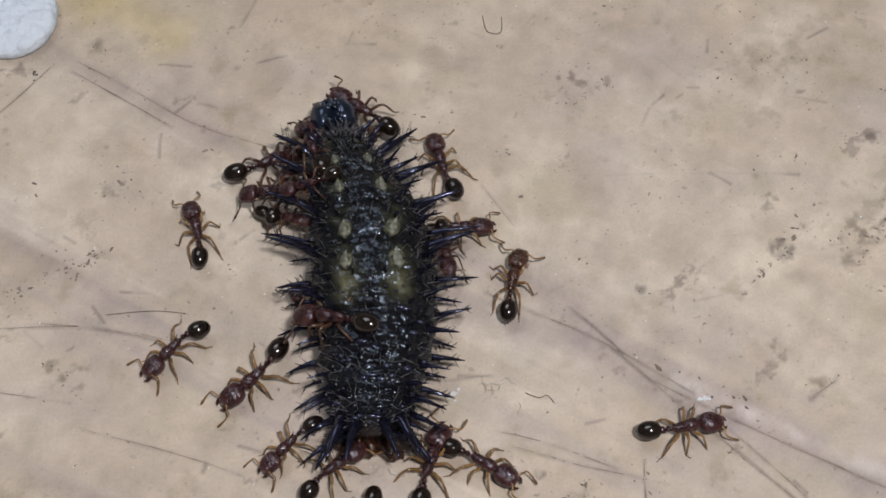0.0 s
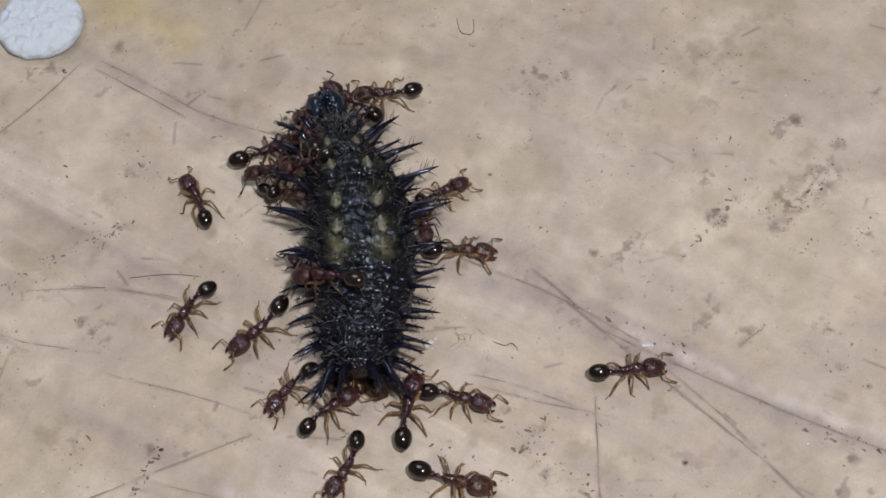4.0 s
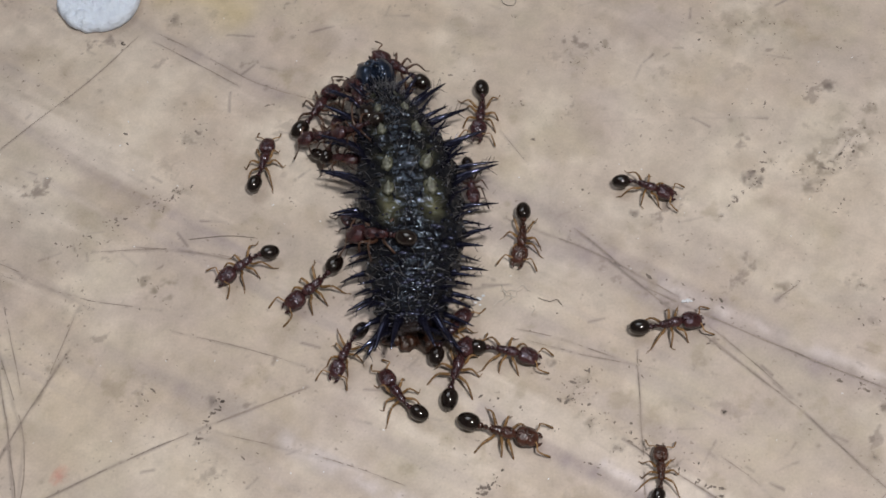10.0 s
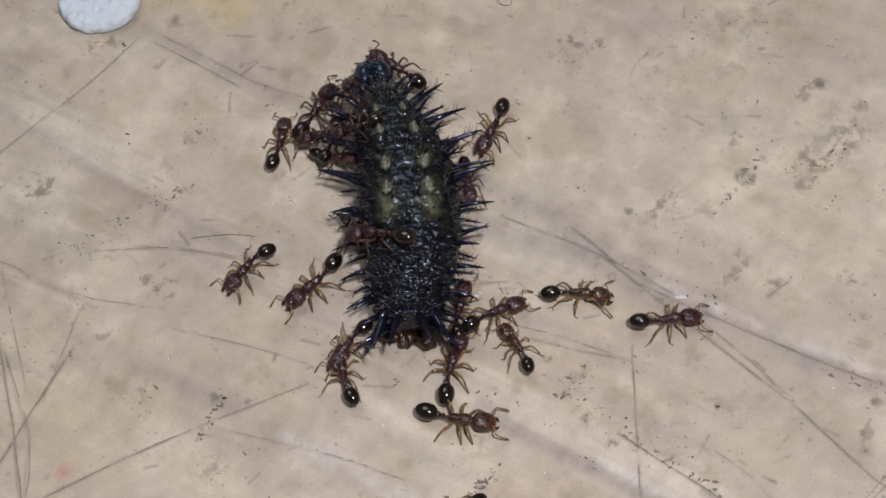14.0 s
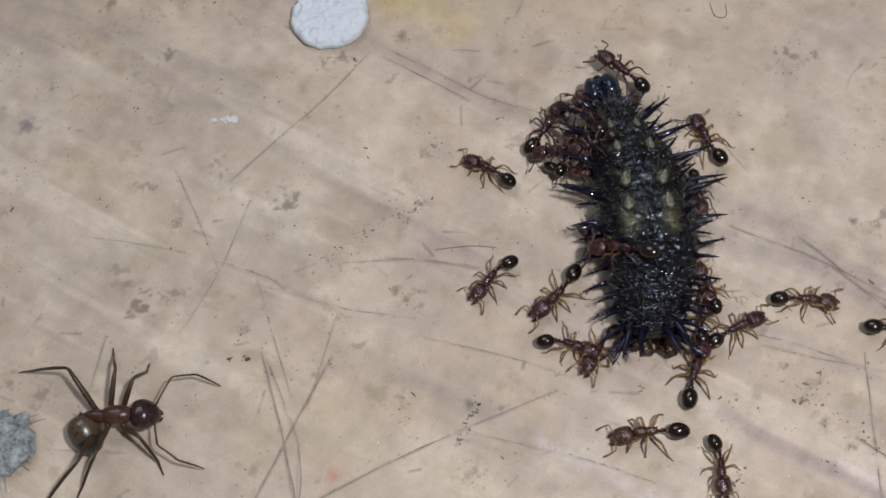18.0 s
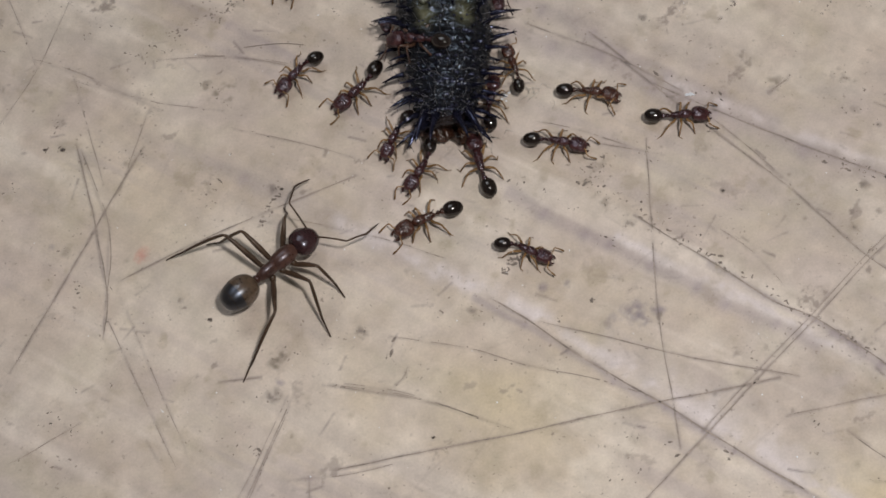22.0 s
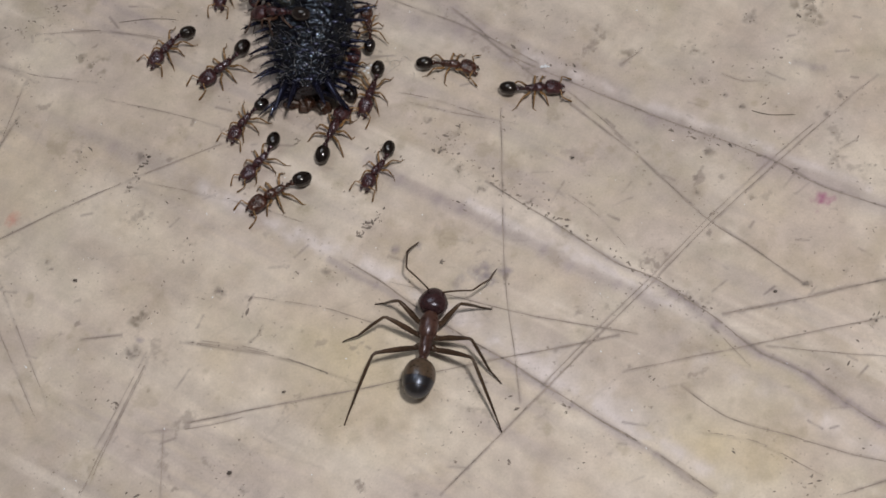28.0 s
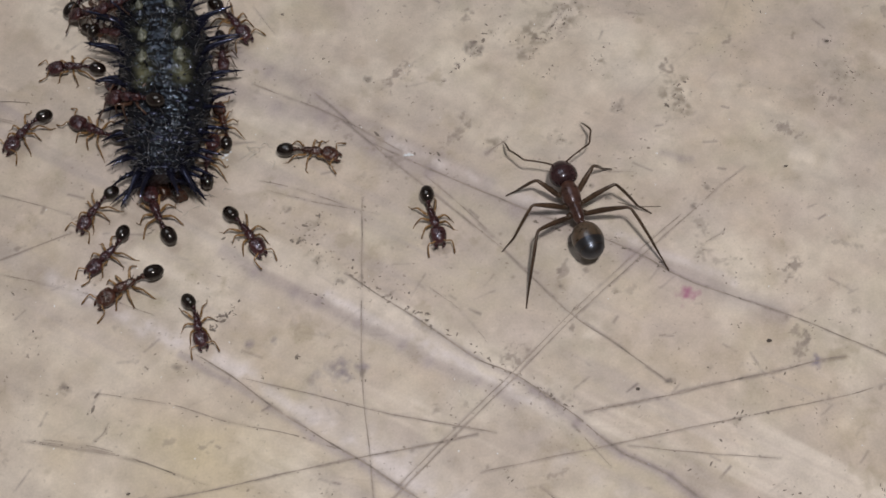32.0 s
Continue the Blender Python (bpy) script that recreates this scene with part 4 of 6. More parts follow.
    def plant(me, s, phi, sweep, lift=0.0):
        p, n = skin(s, phi)
        n = (n + Vector((0, sweep, lift))).normalized()
        ob = part("spine", me, body)
        turn = n.to_track_quat("X", "Z").to_matrix()
        ob.matrix_basis = Matrix.Translation((p - n * 0.08) * MM) @ turn.to_4x4()
        for a, b in hairs[lengths[me.name]]:
            a, b = p - n * 0.08 + turn @ a, p - n * 0.08 + turn @ b
            tube(fine, [a, (a + b) / 2, b], [0.028, 0.02, 0.005], 3, False)

    for seg_no in range(11):
        s = (seg_no + 0.5) / 11.0
        back = 0.85 - 1.65 * s
        for side in (-1, 1):
            j = lambda wide=0.09: random.uniform(-wide, wide)
            if seg_no > 0:
                plant(random.choice(longs), s + 0.1 * j(), side * (1.60 + j()), back + j(0.22), 0.05 + j())
                plant(random.choice(shoulders if seg_no < 5 else longs + mids), s + 0.035 + 0.1 * j(), side * (1.30 + j()), back + j(0.22), -0.1 + j())
                if 3 < seg_no < 7 or seg_no in (1, 9):
                    plant(random.choice(mids), s - 0.03 + 0.1 * j(), side * (1.05 + j()), back + j(0.25), j())
                if seg_no < 6 or seg_no == 8:
                    plant(random.choice(mids), s + 0.012 + 0.1 * j(), side * (0.86 + j()), back + j(0.3), j())
                if seg_no < 8:
                    plant(random.choice(mids), s + 0.03, side * (1.95 + j()), back * 0.6 + j(0.2), 0.25)
            if seg_no < 8:
                plant(random.choice(shorts), s + 0.1 * j(), side * (0.55 + j()), back * 0.6 + j(0.3))
            plant(random.choice(shorts), s + 0.035 + 0.1 * j(), side * (0.75 + j()), back * 0.6 + j(0.3))
            if seg_no % 2:
                plant(random.choice(shorts), s + 0.03, side * (0.25 + j()), back * 0.5 + j(0.3))
    for side in (-1, 1):
        plant(tails[0], 0.93, side * 1.35, -1.5, -0.35)
        plant(tails[1], 0.90, side * 0.95, -1.9, -0.5)
        plant(tails[0], 0.95, side * 0.5, -1.6, -0.3)
        plant(longs[1], 0.02, side * 1.3, 0.6, 0.1)

    # tubercles with pale pointed tips on the olive patches
    bm = bmesh.new()
    blob(bm, (0, 0, 0), (0.40, 0.52, 0.24), 18, 12, 1, 0.3, 2)
    bmesh.ops.scale(bm, vec=(MM, MM, MM), verts=bm.verts)
    lump = finish(bm, "tubercle", GREEN)
    bm = bmesh.new()
    tube(bm, smooth_line([(0, -0.42, 0.08), (0.03, -0.2, 0.2), (0, 0.08, 0.3), (-0.03, 0.32, 0.36), (0, 0.58, 0.4)], 12),
         [0.10, 0.2, 0.27, 0.30, 0.30, 0.27, 0.23, 0.18, 0.13, 0.09, 0.05, 0.015], 10)
    for v in bm.verts:
        v.co += Vector((noise.noise(v.co * 5), noise.noise(v.co * 5 + Vector((9, 0, 0))), noise.noise(v.co * 6 + Vector((0, 5, 0))))) * 0.11
        v.co.z = 0.1 + (v.co.z - 0.1) * 0.6
    bmesh.ops.scale(bm, vec=(MM, MM, MM), verts=bm.verts)
    tip = finish(bm, "tip", CREAM)
    for s, big in ((0.235, 0.55), (0.327, 0.72), (0.437, 0.9), (0.504, 0.95)):
        for side in (-1, 1):
            p, n = skin(s, side * 0.40)
            side_way = Vector((0, 1, 0)).cross(n).normalized()
            turn = Matrix((side_way, n.cross(side_way), n)).transposed().to_4x4()
            t = part("tubercle", lump, body)
            t.matrix_basis = Matrix.Translation((p - n * 0.02) * MM) @ turn @ pose(0, 0, 0, random.uniform(-8, 14), random.uniform(-12, 12), random.uniform(-22, 22)) @ Matrix.Scale(big * random.uniform(0.88, 1.1), 4)
            part("tip", tip, root, "cream green pointed tubercle tip").matrix_basis = t.matrix_basis.copy()

    # glossy grains, pale specks as painted glints, and fine bristles all over the skin
    bm = bmesh.new()
    for k in range(60):
        p, n = skin(random.uniform(0.02, 0.98), random.gauss(0, 0.95))
        r = 0.03 + 0.07 * random.random() ** 2
        blob(bm, p + n * (0.07 - 0.35 * r), (r, r, r), 8, 6)
    for row in range(15):
        at, phi = 0.05 + row * 0.063 + random.uniform(-0.012, 0.012), -1.25
        while phi < 1.25:
            p, n = skin(at + random.gauss(0, 0.004), phi)
            r = random.uniform(0.04, 0.085) if at > 0.55 else random.uniform(0.025, 0.055)
            blob(bm, p + n * 0.05, (r * 1.3, r, r), 8, 6)
            phi += random.uniform(0.08, 0.34) * (1.0 if at > 0.55 else 1.6)
    for _ in range(34):
        p, n = skin(random.uniform(0.6, 0.95), random.gauss(0, 0.55))
        blob(bm, p + n * 0.02, (random.uniform(0.14, 0.3), random.uniform(0.07, 0.13), random.uniform(0.08, 0.12)), 10, 7)
    bmesh.ops.scale(bm, vec=(MM, MM, MM), verts=bm.verts)
    g = part("grain", finish(bm, "skin_grain", GRAIN), root, "tiny glossy grains on the skin")
    g["kind"] = "stuff"
    # pale specks whose colour imitates glints on the skin and head
    bm = bmesh.new()
    for _ in range(210):
        ring = random.choice((random.randint(0, 32) / 33.0, random.choice((0.585, 0.635, 0.69, 0.735, 0.79, 0.84)))) + random.gauss(0, 0.006)
        p, n = skin(ring, random.gauss(0, 0.85))
        r = 0.016 + 0.042 * random.random() ** 2
        blob(bm, p + n * 0.11, (r, r, r), 6, 4)
    for _ in range(40):
        a, b = random.uniform(0, 6.283), random.uniform(-0.6, 0.95)
        w = math.sqrt(max(0.02, 1 - b * b))
        p = Vector((-3.0 + 1.12 * w * math.cos(a), 52.9 + 1.1 * b, 1.6 + 1.12 * w * abs(math.sin(a))))
        r = random.uniform(0.025, 0.05)
        blob(bm, p, (r, r, r), 6, 4)
    bmesh.ops.scale(bm, vec=(MM, MM, MM), verts=bm.verts)
    g = part("glint_grain", finish(bm, "skin_glint_grain", GLINT), root, "tiny pale blue-white specks painted as glints on the skin")
    g["kind"] = "stuff"
    bmesh.ops.scale(fine, vec=(MM, MM, MM), verts=fine.verts)
    part("spine_bristle", finish(fine, "spine_bristle", SPINE), root, "black side bristles of the spines")["kind"] = "stuff"
    bm = bmesh.new()
    for _ in range(760):
        s, phi = random.uniform(0.0, 1.0) ** 1.5, random.gauss(0, 1.15)
        p, n = skin(s, phi)
        d = (n + Vector((random.gauss(0, 0.45), random.gauss(-0.1, 0.5), random.gauss(0, 0.3)))).normalized() * random.uniform(0.3, 0.95)
        tube(bm, [p, p + d * 0.5 + Vector((0, 0, 0.03)), p + d], [0.017, 0.013, 0.004], 3, False)
    bmesh.ops.scale(bm, vec=(MM, MM, MM), verts=bm.verts)
    h = part("bristle", finish(bm, "skin_bristle", HAIR), root, "fine grey bristles")
    h["kind"] = "stuff"
    # torn flesh under the head and the tail
    for x, y, z, a in ((-1.5, 52.6, 0.7, 20), (-1.6, 36.3, 0.5, 80), (-0.9, 36.1, 0.40, 130), (-2.2, 36.5, 0.40, 40)):
        bm = bmesh.new()
        blob(bm, (0, 0, 0), (0.9, 0.5, 0.4), 22, 16, 1, 0.6, a)
        bmesh.ops.scale(bm, vec=(MM, MM, MM), verts=bm.verts)
        part("torn_flesh", finish(bm, "torn_flesh", FLESH), root, "torn brown flesh", pose(x * MM, y * MM, z * MM, 0, 0, a))
    return root


caterpillar()


# ---- the small ants ----
def leg_mesh(name, pts, radii, mats, scale=1.0):
    bm = bmesh.new()
    line = smooth_line(pts, 13)
    rr = np.interp(np.linspace(0, 1, 13), np.linspace(0, 1, len(radii)), radii)
    tube(bm, line, list(rr), 7)
    rnd = random.Random(len(name))
    for p in line[4:-1]:
        d = Vector((rnd.uniform(-1, 1), rnd.uniform(-1, 1), rnd.uniform(-0.6, 0.6))).normalized() * 0.11 * scale
        tube(bm, [p, p + d], [0.012 * scale, 0.003 * scale], 3, False)
    bmesh.ops.scale(bm, vec=(MM, MM, MM), verts=bm.verts)
    return finish(bm, name, mats)


def mm_mesh(name, build, mats):
    bm = bmesh.new()
    build(bm)
    bmesh.ops.scale(bm, vec=(MM, MM, MM), verts=bm.verts)
    return finish(bm, name, mats)


BODY_Z = 0.8


def small_ant_parts(skin_mat, leg_mat):
    """Meshes of a small ant about 4 mm long; x points to its head, the joints lie at each mesh's origin."""
    d = {}

    def head(bm):
        blob(bm, (0.45, 0, 0), (0.53, 0.47, 0.34), 24, 16, 0.55, 0.05, 1.0, lambda u: 1 - 0.08 * u)
    d["head"] = mm_mesh("ant_head", head, skin_mat)
    for s, n in ((1, "l"), (-1, "r")):
        d["jaw" + n] = mm_mesh("ant_mandible", lambda bm: tube(bm, smooth_line([(0, 0, 0), (0.15, 0.06 * s, -0.03), (0.28, 0.0 * s, -0.06), (0.36, -0.11 * s, -0.07)], 8),
                                                              [0.09, 0.1, 0.1, 0.095, 0.085, 0.065, 0.045, 0.015], 8), skin_mat)
        d["eye" + n] = mm_mesh("ant_eye", lambda bm: blob(bm, (0, 0, 0), (0.085, 0.045, 0.07), 10, 7), EYE)
        d["antenna" + n] = mm_mesh("ant_antenna", lambda bm: tube(bm, smooth_line([(0, 0, 0), (0.10, 0.28 * s, 0.08), (0.12, 0.56 * s, 0.05), (0.36, 0.66 * s, -0.08), (0.62, 0.70 * s, -0.22), (0.8, 0.72 * s, -0.32)], 14),
                                                                  [0.035, 0.036, 0.037, 0.038, 0.04, 0.04, 0.034, 0.036, 0.04, 0.045, 0.052, 0.058, 0.055, 0.03], 7), leg_mat)
        for k, (x, y, z) in {"fore": (0.68, 0.62, 0), "mid": (-0.05, 0.86, 0), "hind": (-0.92, 0.80, 0)}.items():
            knee = Vector((x * 0.5, y * 0.62 * s, 0.26))
            foot = Vector((x, y * s, -BODY_Z + 0.22))
            ankle = Vector((x * 0.9, y * 0.95 * s, -BODY_Z + 0.34))
            toe = foot + Vector((0.20 if x >= -0.2 else -0.22, 0.14 * s, -0.03))
            d[k + n] = leg_mesh("ant_leg_" + k, [(0, 0, 0), (x * 0.12, 0.16 * s, 0.0), knee, ankle, foot, toe],
                                [0.07, 0.08, 0.08, 0.048, 0.05, 0.036, 0.024, 0.02], leg_mat)

    def thorax(bm):
        blob(bm, (0.22, 0, 0.02), (0.40, 0.285, 0.27), 20, 12, 0.8, 0.06, 4)
        blob(bm, (-0.22, 0, -0.01), (0.44, 0.225, 0.23), 18, 12, 0.8, 0.06, 6)
        for s in (-1, 1):
            tube(bm, [(-0.5, 0.1 * s, 0.12), (-0.68, 0.15 * s, 0.24)], [0.05, 0.008], 6)
        tube(bm, [(0.5, 0, -0.02), (0.72, 0, -0.03)], [0.15, 0.13], 10)
    d["thorax"] = mm_mesh("ant_thorax", thorax, skin_mat)

    def petiole(bm):
        tube(bm, [(0.1, 0, -0.08), (-0.15, 0, -0.06), (-0.3, 0, -0.04)], [0.075, 0.07, 0.08], 9)
        blob(bm, (-0.22, 0, 0.02), (0.12, 0.12, 0.17), 14, 9)
        blob(bm, (-0.46, 0, 0.0), (0.15, 0.17, 0.16), 14, 9)
    d["petiole"] = mm_mesh("ant_petiole", petiole, skin_mat)

    def gaster(bm):
        blob(bm, (-0.48, 0, 0.02), (0.54, 0.42, 0.385), 28, 20, 0.86, 0, 0, lambda u: 1 + 0.06 * u)
        tube(bm, [(-0.93, 0, -0.02), (-1.05, 0, -0.05)], [0.07, 0.02], 8)
    d["gaster"] = mm_mesh("ant_gaster", gaster, BLACK)
    return d


DARK_ANT = small_ant_parts(RED, AMBER)
LIGHT_ANT = small_ant_parts(PALE_RED, AMBER)
# ants on and against the caterpillar: legs darkened in colour as if shaded
SHADED_LEG_ANT = small_ant_parts(RED, SHADED_RED_LEG)
HIPS = {"fore": (0.36, 0.17), "mid": (0.02, 0.17), "hind": (-0.30, 0.16)}


def small_ant(meshes, size, bend, nod, reach, label):
    """bend: degrees by which the gaster turns to the side; nod: turn of the head; reach: spread of the antennae."""
    root = tagged(new("ant"), label, "ant", "small ants round the caterpillar")
    root.scale = (size, size, size)
    at = lambda x, y, z, rx=0, ry=0, rz=0: pose(x * MM, y * MM, z * MM, rx, ry, rz)
    part("thorax", meshes["thorax"], root, "", at(0.05, 0, 0))
    head = part("head", meshes["head"], root, "", at(0.72, 0, 0.0, 0, 9, nod))
    pet = part("petiole", meshes["petiole"], root, "", at(-0.55, 0, -0.02, 0, 0, bend * 0.5))
    part("gaster", meshes["gaster"], pet, "glossy black gaster", at(-0.55, 0, 0.0, 0, -6, bend * 0.6))
    legs = {}
    for s, n in ((1, "l"), (-1, "r")):
        part("mandible", meshes["jaw" + n], head, "", at(0.80, 0.17 * s, -0.06, 0, 0, 8 * s))
        part("eye", meshes["eye" + n], head, "", at(0.45, 0.41 * s, 0.06, 0, 0, 8 * s))
        legs["antenna" + n] = part("antenna", meshes["antenna" + n], head, "amber elbowed antenna", at(0.74, 0.12 * s, 0.12, 0, 0, reach * s))
        for k, (x, y) in HIPS.items():
            legs[k + n] = part("leg", meshes[k + n], root, "amber jointed leg", at(x, y * s, -0.16, random.uniform(-5, 5), 0, random.uniform(-23, 23)))
    return root, legs


ANTS = {}
for key, size, light_skin, bend, nod, reach, label in (
    ("A", 1.011, False, -26, -6, 21, "small red-brown ant with black gaster standing alone on the floor"),
    ("B", 1.120, False, 14, -9, -14, "small red-brown ant beside the caterpillar's spines"),
    ("C", 0.944, False, -16, 1, 8, "small red-brown ant at the caterpillar's rear"),
    ("D", 1.005, False, 20, 1, -14, "small red-brown ant working under the caterpillar's tail"),
    ("E", 1.137, False, 8, -9, -15, "small red-brown ant pulling at the caterpillar's tail"),
    ("F", 1.038, False, 10, -2, -21, "small red-brown ant close behind the caterpillar"),
    ("G", 1.163, True, -8, 8, -9, "small red-brown ant with large black gaster on the floor"),
    ("H", 1.009, False, 22, -7, -33, "small red-brown ant walking round the caterpillar's tail"),
    ("I", 0.879, True, -18, -4, 5, "small amber-red ant that arrives across the floor"),
    ("J", 1.061, False, -12, -8, -6, "small red-brown ant beside a scratch on the floor"),
    ("K", 1.065, False, 14, -2, 21, "small red-brown ant circling the caterpillar's head"),
    ("R2", 1.035, True, 6, -8, 24, "small amber-red ant walking away from the caterpillar"),
    ("R3", 0.962, False, 24, 7, 2, "small red-brown ant roaming over the floor"),
    ("L", 1.004, False, -12, 8, -14, "small red-brown ant waiting near the caterpillar's head"),
    ("M1", 1.143, True, -11, -9, -35, "small red-brown ant biting beside the caterpillar's head"),
    ("M2", 1.036, False, 16, -4, 21, "small red-brown ant climbing on the caterpillar's shoulder"),
    ("M3", 0.840, False, -18, -4, 11, "small dark ant under the caterpillar's shoulder"),
    ("M4", 1.200, False, 8, 8, -34, "small red-brown ant on the caterpillar's neck"),
    ("M5", 1.068, False, -4, 1, 8, "small red-brown ant in front of the caterpillar's head"),
    ("M6", 0.867, False, 11, -6, -8, "small red-brown ant standing on the caterpillar's neck"),
    ("M7", 0.872, False, -9, 7, -3, "small red-brown ant clinging to the caterpillar's shoulder"),
    ("N1", 1.200, False, -9, 2, 20, "small red-brown ant lying across the caterpillar's back"),
    ("N2", 0.840, False, 7, 4, 2, "small dark ant wedged at the caterpillar's flank"),
    ("N3", 0.840, False, 5, 7, -2, "small dark ant under the caterpillar's flank"),
):
    ANTS[key] = small_ant(SHADED_LEG_ANT if key[0] in "MN" else LIGHT_ANT if light_skin else DARK_ANT, size, bend, nod, reach, label)


# ---- the large ant ----
def large_ant():
    root = tagged(new("large_ant"), "large slender red-brown ant with long legs and dark gaster", "ant")
    root.scale = (1.08, 1.08, 1.08)
    at = lambda x, y, z, rx=0, ry=0, rz=0: pose(x * MM, y * MM, z * MM, rx, ry, rz)

    def head(bm):
        blob(bm, (0.55, 0, 0), (0.80, 0.80, 0.62), 32, 22, 0.70, 0.02, 1.0, lambda u: 1.02 - 0.13 * u - 0.12 * max(0, u))
        blob(bm, (1.16, 0, -0.14), (0.24, 0.34, 0.2), 16, 10)

    def thorax(bm):
        blob(bm, (0.50, 0, 0.06), (0.86, 0.54, 0.52), 26, 20, 0.7, 0.02, 3)
        blob(bm, (-0.55, 0, 0.0), (0.82, 0.36, 0.46), 24, 18, 0.66, 0.02, 5)
        blob(bm, (-0.1, 0, 0.02), (0.5, 0.34, 0.40), 20, 12)
        tube(bm, [(1.15, 0, 0.05), (1.5, 0, 0.05)], [0.24, 0.2], 12)

    def petiole(bm):
        tube(bm, [(0.1, 0, -0.12), (-0.2, 0, -0.1), (-0.5, 0, -0.05)], [0.16, 0.15, 0.17], 10)
        blob(bm, (-0.2, 0, 0.12), (0.15, 0.26, 0.3), 16, 10)

    def gaster(bm):
        blob(bm, (-1.02, 0, 0.05), (1.10, 0.87, 0.81), 40, 30, 0.78, 0, 0, lambda u: 1 + 0.05 * u)

    def plate(bm, cut):
        blob(bm, (-1.02, 0, 0.05), (1.12, 0.89, 0.83), 40, 44, 0.78, 0, 0, lambda u: 1 + 0.05 * u)
        bmesh.ops.delete(bm, geom=[v for v in bm.verts if v.co.x < cut], context="VERTS")

    def band(bm, x, r):
        ring = smooth_line([(x, r * math.cos(a), 0.05 + r * 0.95 * math.sin(a)) for a in np.linspace(0, 2 * math.pi, 25)], 49)
        tube(bm, ring, [0.014] * len(ring), 5, False)

    def limb(name, joints, radii, label, where):
        """Straight segments with crooked joints; radii: at the start, middle and end of each segment."""
        line, thick = [], []
        for p, q, (r0, r1, r2) in zip(joints, joints[1:], radii):
            p, q = Vector(p), Vector(q)
            for f, r in ((0.05, r0), (0.35, r1), (0.7, (r1 + r2) / 2), (0.95, r2)):
                sag = Vector((0, 0, 0.05 * (q - p).length * math.sin(math.pi * f)))
                line.append(p + (q - p) * f + sag)
                thick.append(r)
        bm = bmesh.new()
        tube(bm, line, thick, 8)
        rnd = random.Random(len(line) + int(joints[-1][1] * 10))
        for a, c in zip(line[5:], line[6:]):
            for f in (0.2, 0.6):
                p = a + (c - a) * f
                d = Vector((rnd.uniform(-1, 1), rnd.uniform(-1, 1), rnd.uniform(-0.5, 0.5))).normalized() * 0.16
                tube(bm, [p, p + d], [0.014, 0.003], 3, False)
        bmesh.ops.scale(bm, vec=(MM, MM, MM), verts=bm.verts)
        return part(name, finish(bm, "large_" + name, BIG_LEG), hd if name == "antenna" else root, label, where)

    part("thorax", mm_mesh("large_thorax", thorax, BIG_RED), root, "", at(0.0, 0, 0))
    hd = part("head", mm_mesh("large_head", head, BIG_HEAD), root, "round glossy dark red head", at(1.45, 0, 0.05, 0, 10, 0))
    pet = part("petiole", mm_mesh("large_petiole", petiole, BIG_RED), root, "", at(-1.2, 0, -0.05))
    gs = part("gaster", mm_mesh("large_gaster", gaster, BIG_DARK), root, "large dark glossy gaster", at(-1.6, 0, 0.02, 0, -8, 0))
    part("gaster_ring", mm_mesh("large_gaster_ring", lambda bm: band(bm, -1.68, 0.715), BIG_LEG), gs, "thin brown segment edge")
    part("gaster_base", mm_mesh("large_gaster_base", lambda bm: plate(bm, -1.22), BIG_AMBER), gs, "dark olive-brown front plate")
    moving = {"gaster": gs}
    for s, n in ((1, "l"), (-1, "r")):
        part("mandible", mm_mesh("large_mandible", lambda bm: tube(bm, smooth_line([(0, 0, 0), (0.2, 0.06 * s, -0.08), (0.36, -0.12 * s, -0.12)], 7), [0.13, 0.14, 0.13, 0.11, 0.09, 0.06, 0.02], 9), BIG_RED),
             hd, "", at(1.12, 0.18 * s, -0.2))
        part("eye", mm_mesh("large_eye", lambda bm: blob(bm, (0, 0, 0), (0.16, 0.08, 0.14), 14, 9), EYE), hd, "", at(0.6, 0.53 * s, 0.2, 0, 0, 0))
        j = lambda *p: (p[0], p[1] * s, p[2])
        moving["antenna" + n] = limb("antenna", [(0, 0, 0), j(0.95, 1.6, 0.5), j(2.25, 1.85, 0.15), j(3.6, 1.45, -0.75)],
                                     [(0.06, 0.05, 0.055), (0.05, 0.055, 0.06), (0.06, 0.06, 0.03)], "long elbowed antenna", at(1.0, 0.2 * s, 0.2, 0, 0, 12 * s))
        for k, hip, knee, ankle, foot in (("fore", (0.72, 0.34), (0.95, 1.35, 0.8), (1.45, 2.25, -0.9), (1.55, 2.95, -1.45)),
                                          ("mid", (0.0, 0.3), (0.1, 2.15, 1.05), (-0.75, 3.4, -0.75), (-1.15, 4.25, -1.45)),
                                          ("hind", (-0.6, 0.3), (-1.0, 2.4, 1.25), (-3.3, 3.5, -0.6), (-4.3, 3.95, -1.45))):
            moving[k + n] = limb("leg", [(0, 0, 0), j(knee[0] * 0.12, 0.3, -0.05), j(*knee), j(*ankle), j(*foot)],
                                 [(0.19, 0.20, 0.15), (0.15, 0.17, 0.095), (0.085, 0.10, 0.07), (0.06, 0.05, 0.035)], "long thin dark jointed leg",
                                 at(hip[0], hip[1] * s, -0.25))
    return root, moving


BIG_ANT = large_ant()


